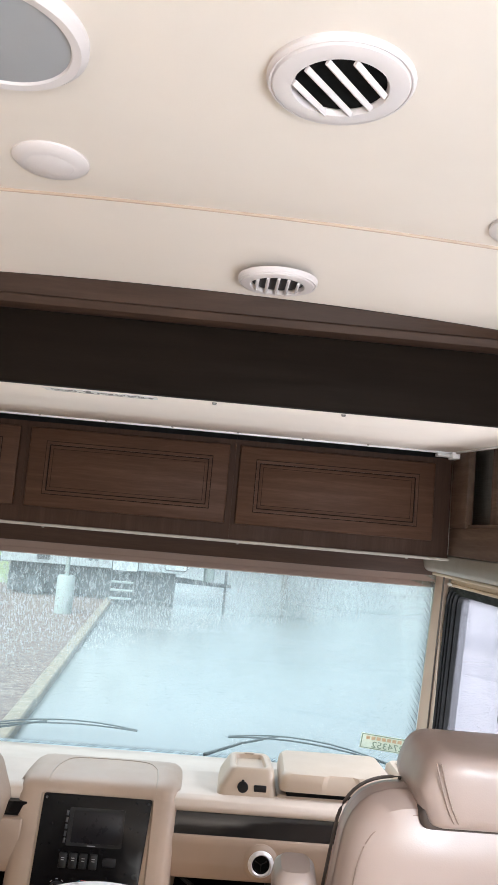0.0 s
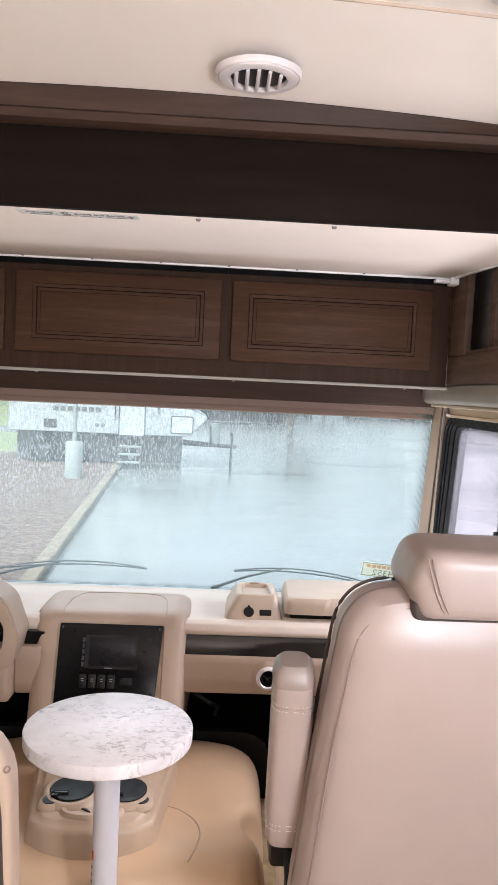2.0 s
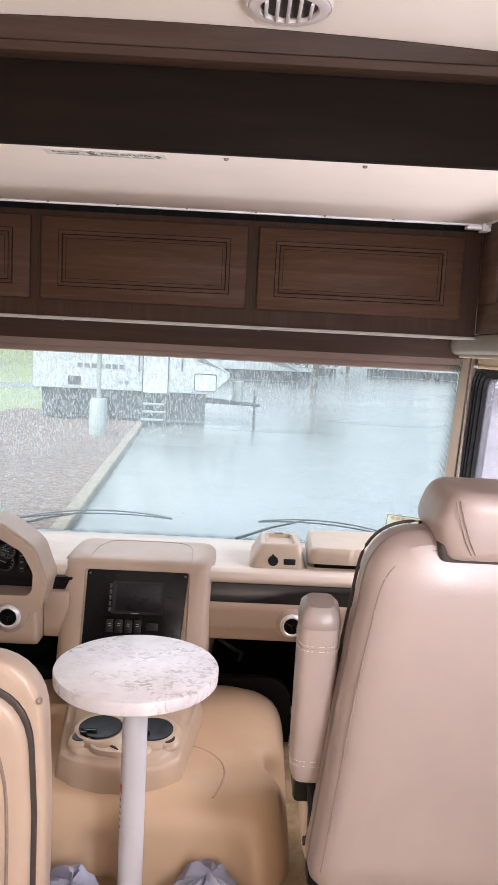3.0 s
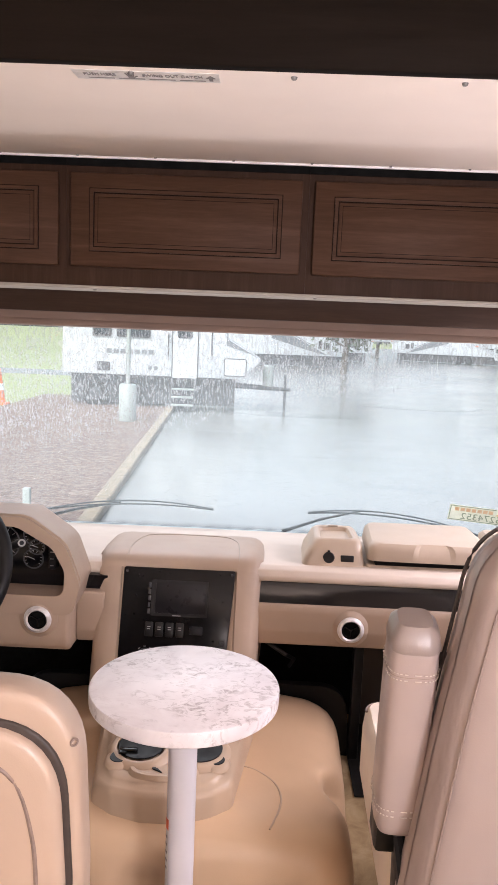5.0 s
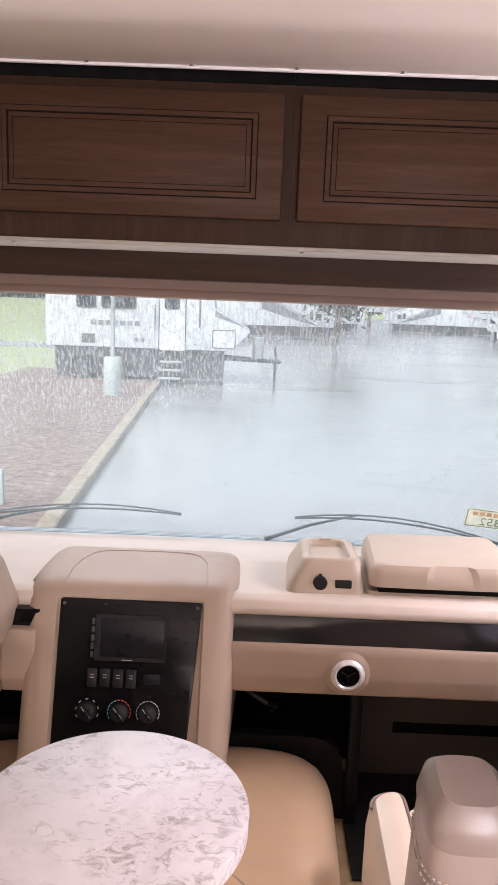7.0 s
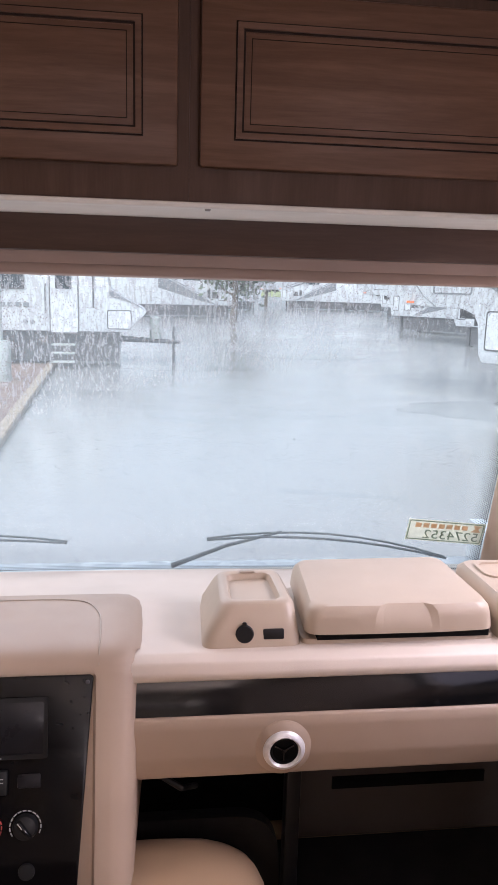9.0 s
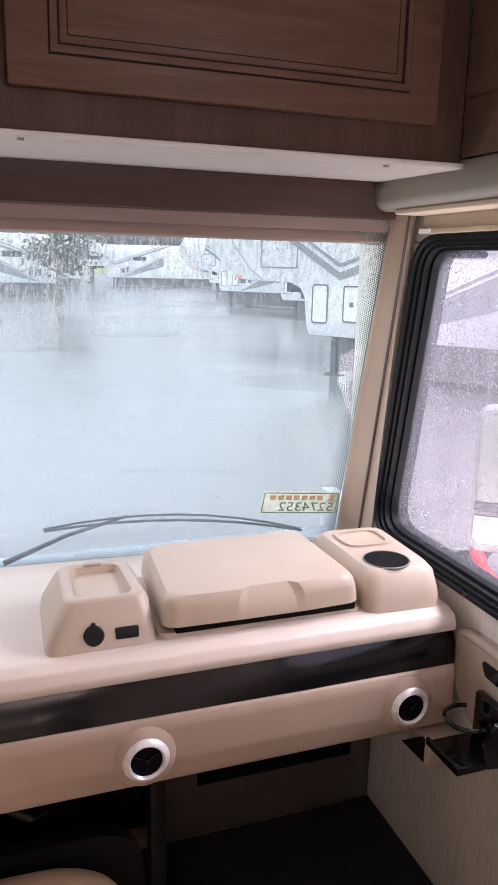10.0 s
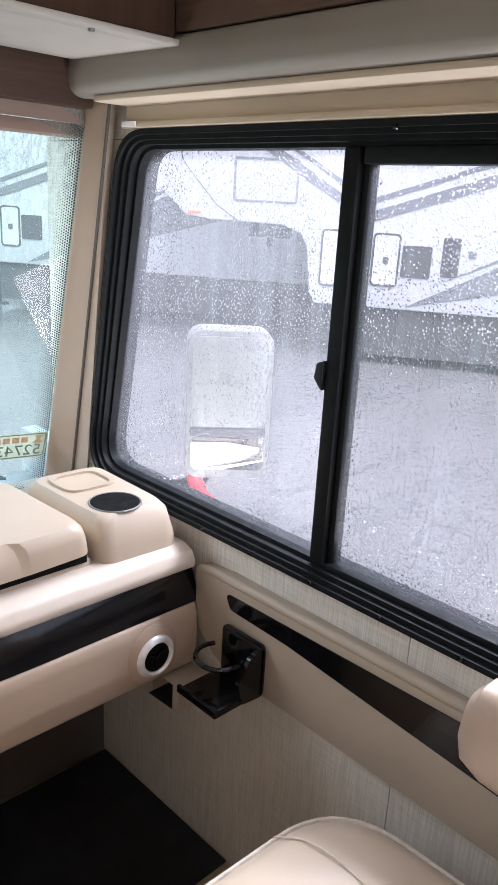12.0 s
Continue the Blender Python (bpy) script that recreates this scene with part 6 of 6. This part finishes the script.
def fifth_wheel(m, label, group=""):
    """Side view along +u to the nose of its raised front; u = 0 at the front of the low body."""
    tr = thing("fifth_wheel_trailer", m.translation, label, "trailer", group)
    body = [(-10.0, 0.80), (-0.10, 0.80), (-0.02, 0.95), (0.05, 1.55), (0.15, 1.72), (0.40, 1.82), (1.45, 1.84), (1.80, 1.88), (2.55, 2.55), (2.65, 2.95), (2.25, 3.55), (0.2, 3.75), (-10.0, 3.75)]
    part("body", moved(prism(body, "y", 0, 2.45, 0.03), m), M["gelcoat"], tr, "white body with raised front")
    part("stripe", plate(m, [(0.9, 3.05), (-0.75, 2.05), (-5.4, 3.68), (-5.9, 3.68), (-0.75, 1.91), (0.9, 2.90)], 0.002), M["grey_stripe"], tr, "dark grey chevron graphic")
    part("upper_stripe", plate(m, [(0.9, 3.20), (-0.75, 2.22), (-4.9, 3.68), (-5.1, 3.68), (-0.75, 2.15), (0.9, 3.14)], 0.002), M["grey_stripe"], tr)
    part("lower_stripe", plate(m, [(-1.35, 0.84), (-2.5, 1.45), (-5.2, 2.70), (-5.2, 1.85), (-2.55, 1.10)], 0.002), M["grey_stripe"], tr)
    part("thin_stripe", plate(m, [(-1.75, 1.18), (-2.5, 1.56), (-5.2, 2.84), (-5.2, 2.78), (-2.5, 1.51)], 0.002), M["grey_stripe"], tr)
    part("nose_panel", moved(ring_frame(rect(0.22, 1.12, 2.10, 2.68, 0.05), rect(0.25, 1.09, 2.13, 2.65, 0.04), "y", -0.012, 0.002), m), M["grey_stripe"], tr, "panel outline on the nose")
    hatch(tr, m, -0.50, -0.16, 1.06, 1.80, "storage_door")
    hd2 = hatch(tr, m, -1.21, -0.86, 1.11, 1.79, "storage_door")
    part("latch", plate(m, rect(-1.08, -1.00, 1.40, 1.49, 0.02), 0.02), M["dark_vent"], hd2)
    part("vent_grille", plate(m, rect(-1.64, -1.25, 1.24, 1.66, 0.03), 0.004), M["dark_vent"], tr, "dark louvred vent")
    part("vent_grille", plate(m, rect(-2.00, -1.77, 1.28, 1.79, 0.03), 0.004), M["dark_vent"], tr)
    part("inlet", plate(m, rect(-2.21, -2.11, 1.54, 1.64, 0.02), 0.004), M["grey_stripe"], tr)
    part("marker_lamp", plate(m, rect(1.58, 1.76, 1.90, 1.94, 0.01), 0.004), M["cone"], tr, "amber marker lamp")
    part("nose_seam", moved(tube([(2.0, -0.006, 3.1), (1.85, -0.006, 2.6), (1.35, -0.006, 2.05), (1.05, -0.006, 1.86)], 0.012, 6), m), M["grey_stripe"], tr)
    part("upper_window", plate(m, rect(-3.6, -2.4, 2.35, 2.7), 0.005), M["rv_glass"], tr)
    # frame and under-body shade together as one dark block
    part("underframe_shade", moved(box(-9.6, -0.75, 0.10, 2.3, 0.14, 0.80), m), M["dark_vent"], tr)
    part("landing_leg", moved(merge(box(-0.60, -0.48, 0.25, 0.37, 0.03, 0.9), box(-0.72, -0.36, 0.2, 0.42, 0.0, 0.03)), m), M["dark_vent"], tr, "black landing leg")
    part("landing_leg", moved(merge(box(-0.60, -0.48, 2.05, 2.17, 0.03, 0.9), box(-0.72, -0.36, 2.0, 2.22, 0.0, 0.03)), m), M["dark_vent"], tr)
    part("hitch_pin", moved(merge(box(0.5, 1.1, 1.0, 1.45, 1.60, 1.84), tube([(0.8, 1.22, 1.45), (0.8, 1.22, 1.7)], 0.06)), m), M["dark_vent"], tr)
    wheel_pair(tr, m, (-6.2, -7.1))
    return tr


def side_at(px, py, heading, flip=False):
    """A body side on the ground at (px, py), drawn along the heading (degrees from +x); flip puts the nose at the other end."""
    return pose(px, py, G0, 0, 0, heading) @ Matrix.Diagonal((-1 if flip else 1, 1, 1, 1))


travel_trailer(side_at(0.05, 21.6, 2))
fifth_wheel(side_at(8.42, 9.2, -57, True), "white fifth-wheel trailer with raised nose and storage doors", "fifth-wheel trailers")
fifth_wheel(side_at(6.55, 16.1, -55, True), "white fifth-wheel trailer with grey swoosh parked in the row", "fifth-wheel trailers")
fifth_wheel(side_at(12.0, 31, -50, True), "white fifth-wheel trailer farther along the wet row", "fifth-wheel trailers")
fifth_wheel(side_at(12.5, 41, -50, True), "distant white fifth-wheel trailer with raised nose", "fifth-wheel trailers")
fifth_wheel(side_at(17, 58, -50, True), "distant white fifth-wheel trailer in the lot", "fifth-wheel trailers")
fifth_wheel(side_at(21, 70, -35, True), "far white fifth-wheel trailer at the lot's end", "fifth-wheel trailers")
fifth_wheel(side_at(12, 74, -20, True), "far white fifth-wheel trailer at the lot's end", "fifth-wheel trailers")
fifth_wheel(side_at(9, 66, 5), "far white fifth-wheel trailer at the lot's end", "fifth-wheel trailers")
fifth_wheel(side_at(5.5, 52, 10), "distant white fifth-wheel trailer across the lot", "fifth-wheel trailers")

# ---- small things outside ----
po = thing("utility_post", (-2.95, 18.2, G0), "white utility bollard with a pipe in the mulch bed", "bollard")
part("drum", lathe([(0, 0.05), (0.19, 0.05), (0.20, 0.10), (0.20, 0.86), (0.17, 0.90), (0, 0.90)], 24, pose(-2.95, 18.2, G0)), M["weathered_white"], po)
part("pipe", tube([(-2.95, 18.2, G0 + 0.88), (-2.95, 18.2, G0 + 2.3)], 0.05, 12), M["weathered_white"], po)
cn = thing("traffic_cone", (-7.0, 21.2, G0), "orange traffic cone on the verge", "traffic cone")
part("base", box(-7.22, -6.78, 20.98, 21.42, G0 - 0.03, G0 + 0.03, 0.02), M["cone"], cn)
part("cone", lathe([(0, 0.03), (0.17, 0.03), (0.04, 0.95), (0, 0.96)], 20, pose(-7.0, 21.2, G0)), M["cone"], cn)
part("band", lathe([(0.128, 0.36), (0.131, 0.36), (0.107, 0.54), (0.103, 0.54)], 20, pose(-7.0, 21.2, G0)), M["white_plastic"], cn, "white band")
mk = thing("marker_stake", (-2.32, 8.9, G0), "short pale green marker stake at the bed", "stake")
part("stake", box(-2.36, -2.28, 8.87, 8.93, G0, G0 + 0.42, 0.008), M["weathered_white"], mk)
single("far_lane", box(-60, -1.2, 34, 37.5, G0 - 0.2, G0 - 0.01), M["asphalt"], "pale wet lane across the lawn", "road", "structure", False)


# ---- trees far behind ----
def tree(x, y, h, seed):
    rnd = random.Random(seed)
    t = thing("tree", (x, y, G0 - 0.03), "bare-limbed tree with thin green crown dulled for rain haze", "tree", "trees behind the lot")
    limbs = [tube([(x, y, G0 - 0.03), (x + 0.1, y, G0 + h * 0.35), (x - 0.1, y, G0 + h * 0.7), (x, y, G0 + h * 0.95)], [0.22, 0.17, 0.09, 0.02], 7)]
    tips = []
    for k in range(14):
        a, z = rnd.uniform(0, 6.28), h * rnd.uniform(0.3, 0.85)
        l = h * rnd.uniform(0.15, 0.32)
        e = (x + l * math.cos(a), y + l * math.sin(a), G0 + z + l * 0.6)
        limbs.append(tube([(x, y, G0 + z), (x + l * 0.5 * math.cos(a), y + l * 0.5 * math.sin(a), G0 + z + l * 0.2), e], [0.07, 0.05, 0.015], 5))
        tips.append(e)
    part("trunk", merge(*limbs), M["bark"], t)
    verts, faces = [], []
    for k in range(900):
        e = rnd.choice(tips)
        s = h * 0.10
        c = Vector((e[0] + rnd.gauss(0, s), e[1] + rnd.gauss(0, s), e[2] + rnd.gauss(0, s * 0.9)))
        u = Vector((rnd.gauss(0, 1), rnd.gauss(0, 1), rnd.gauss(0, 1))).normalized()
        v = u.orthogonal().normalized()
        r = rnd.uniform(0.10, 0.24)
        b0 = len(verts)
        verts += [tuple(c + u * r), tuple(c + v * r * 0.6), tuple(c - u * r), tuple(c - v * r * 0.6)]
        faces.append((b0, b0 + 1, b0 + 2, b0 + 3))
    me = bpy.data.meshes.new("crown")
    me.from_pydata(verts, [], faces)
    me.materials.append(M["leaf"])
    o = new("crown", me)
    o.parent = t
    o.matrix_parent_inverse = Matrix.Translation(-t.location)


for k, (x, y, h) in enumerate(((-26, 62, 11), (-17, 70, 13), (-8, 66, 10), (3, 78, 14), (12, 84, 12), (22, 80, 13), (32, 74, 11), (40, 60, 13), (34, 42, 11), (30, 26, 12), (44, 34, 14), (-36, 56, 12), (4.6, 45, 5.2), (27, 14, 12), (36, 4, 12))):
    tree(x, y, h, 20 + k)
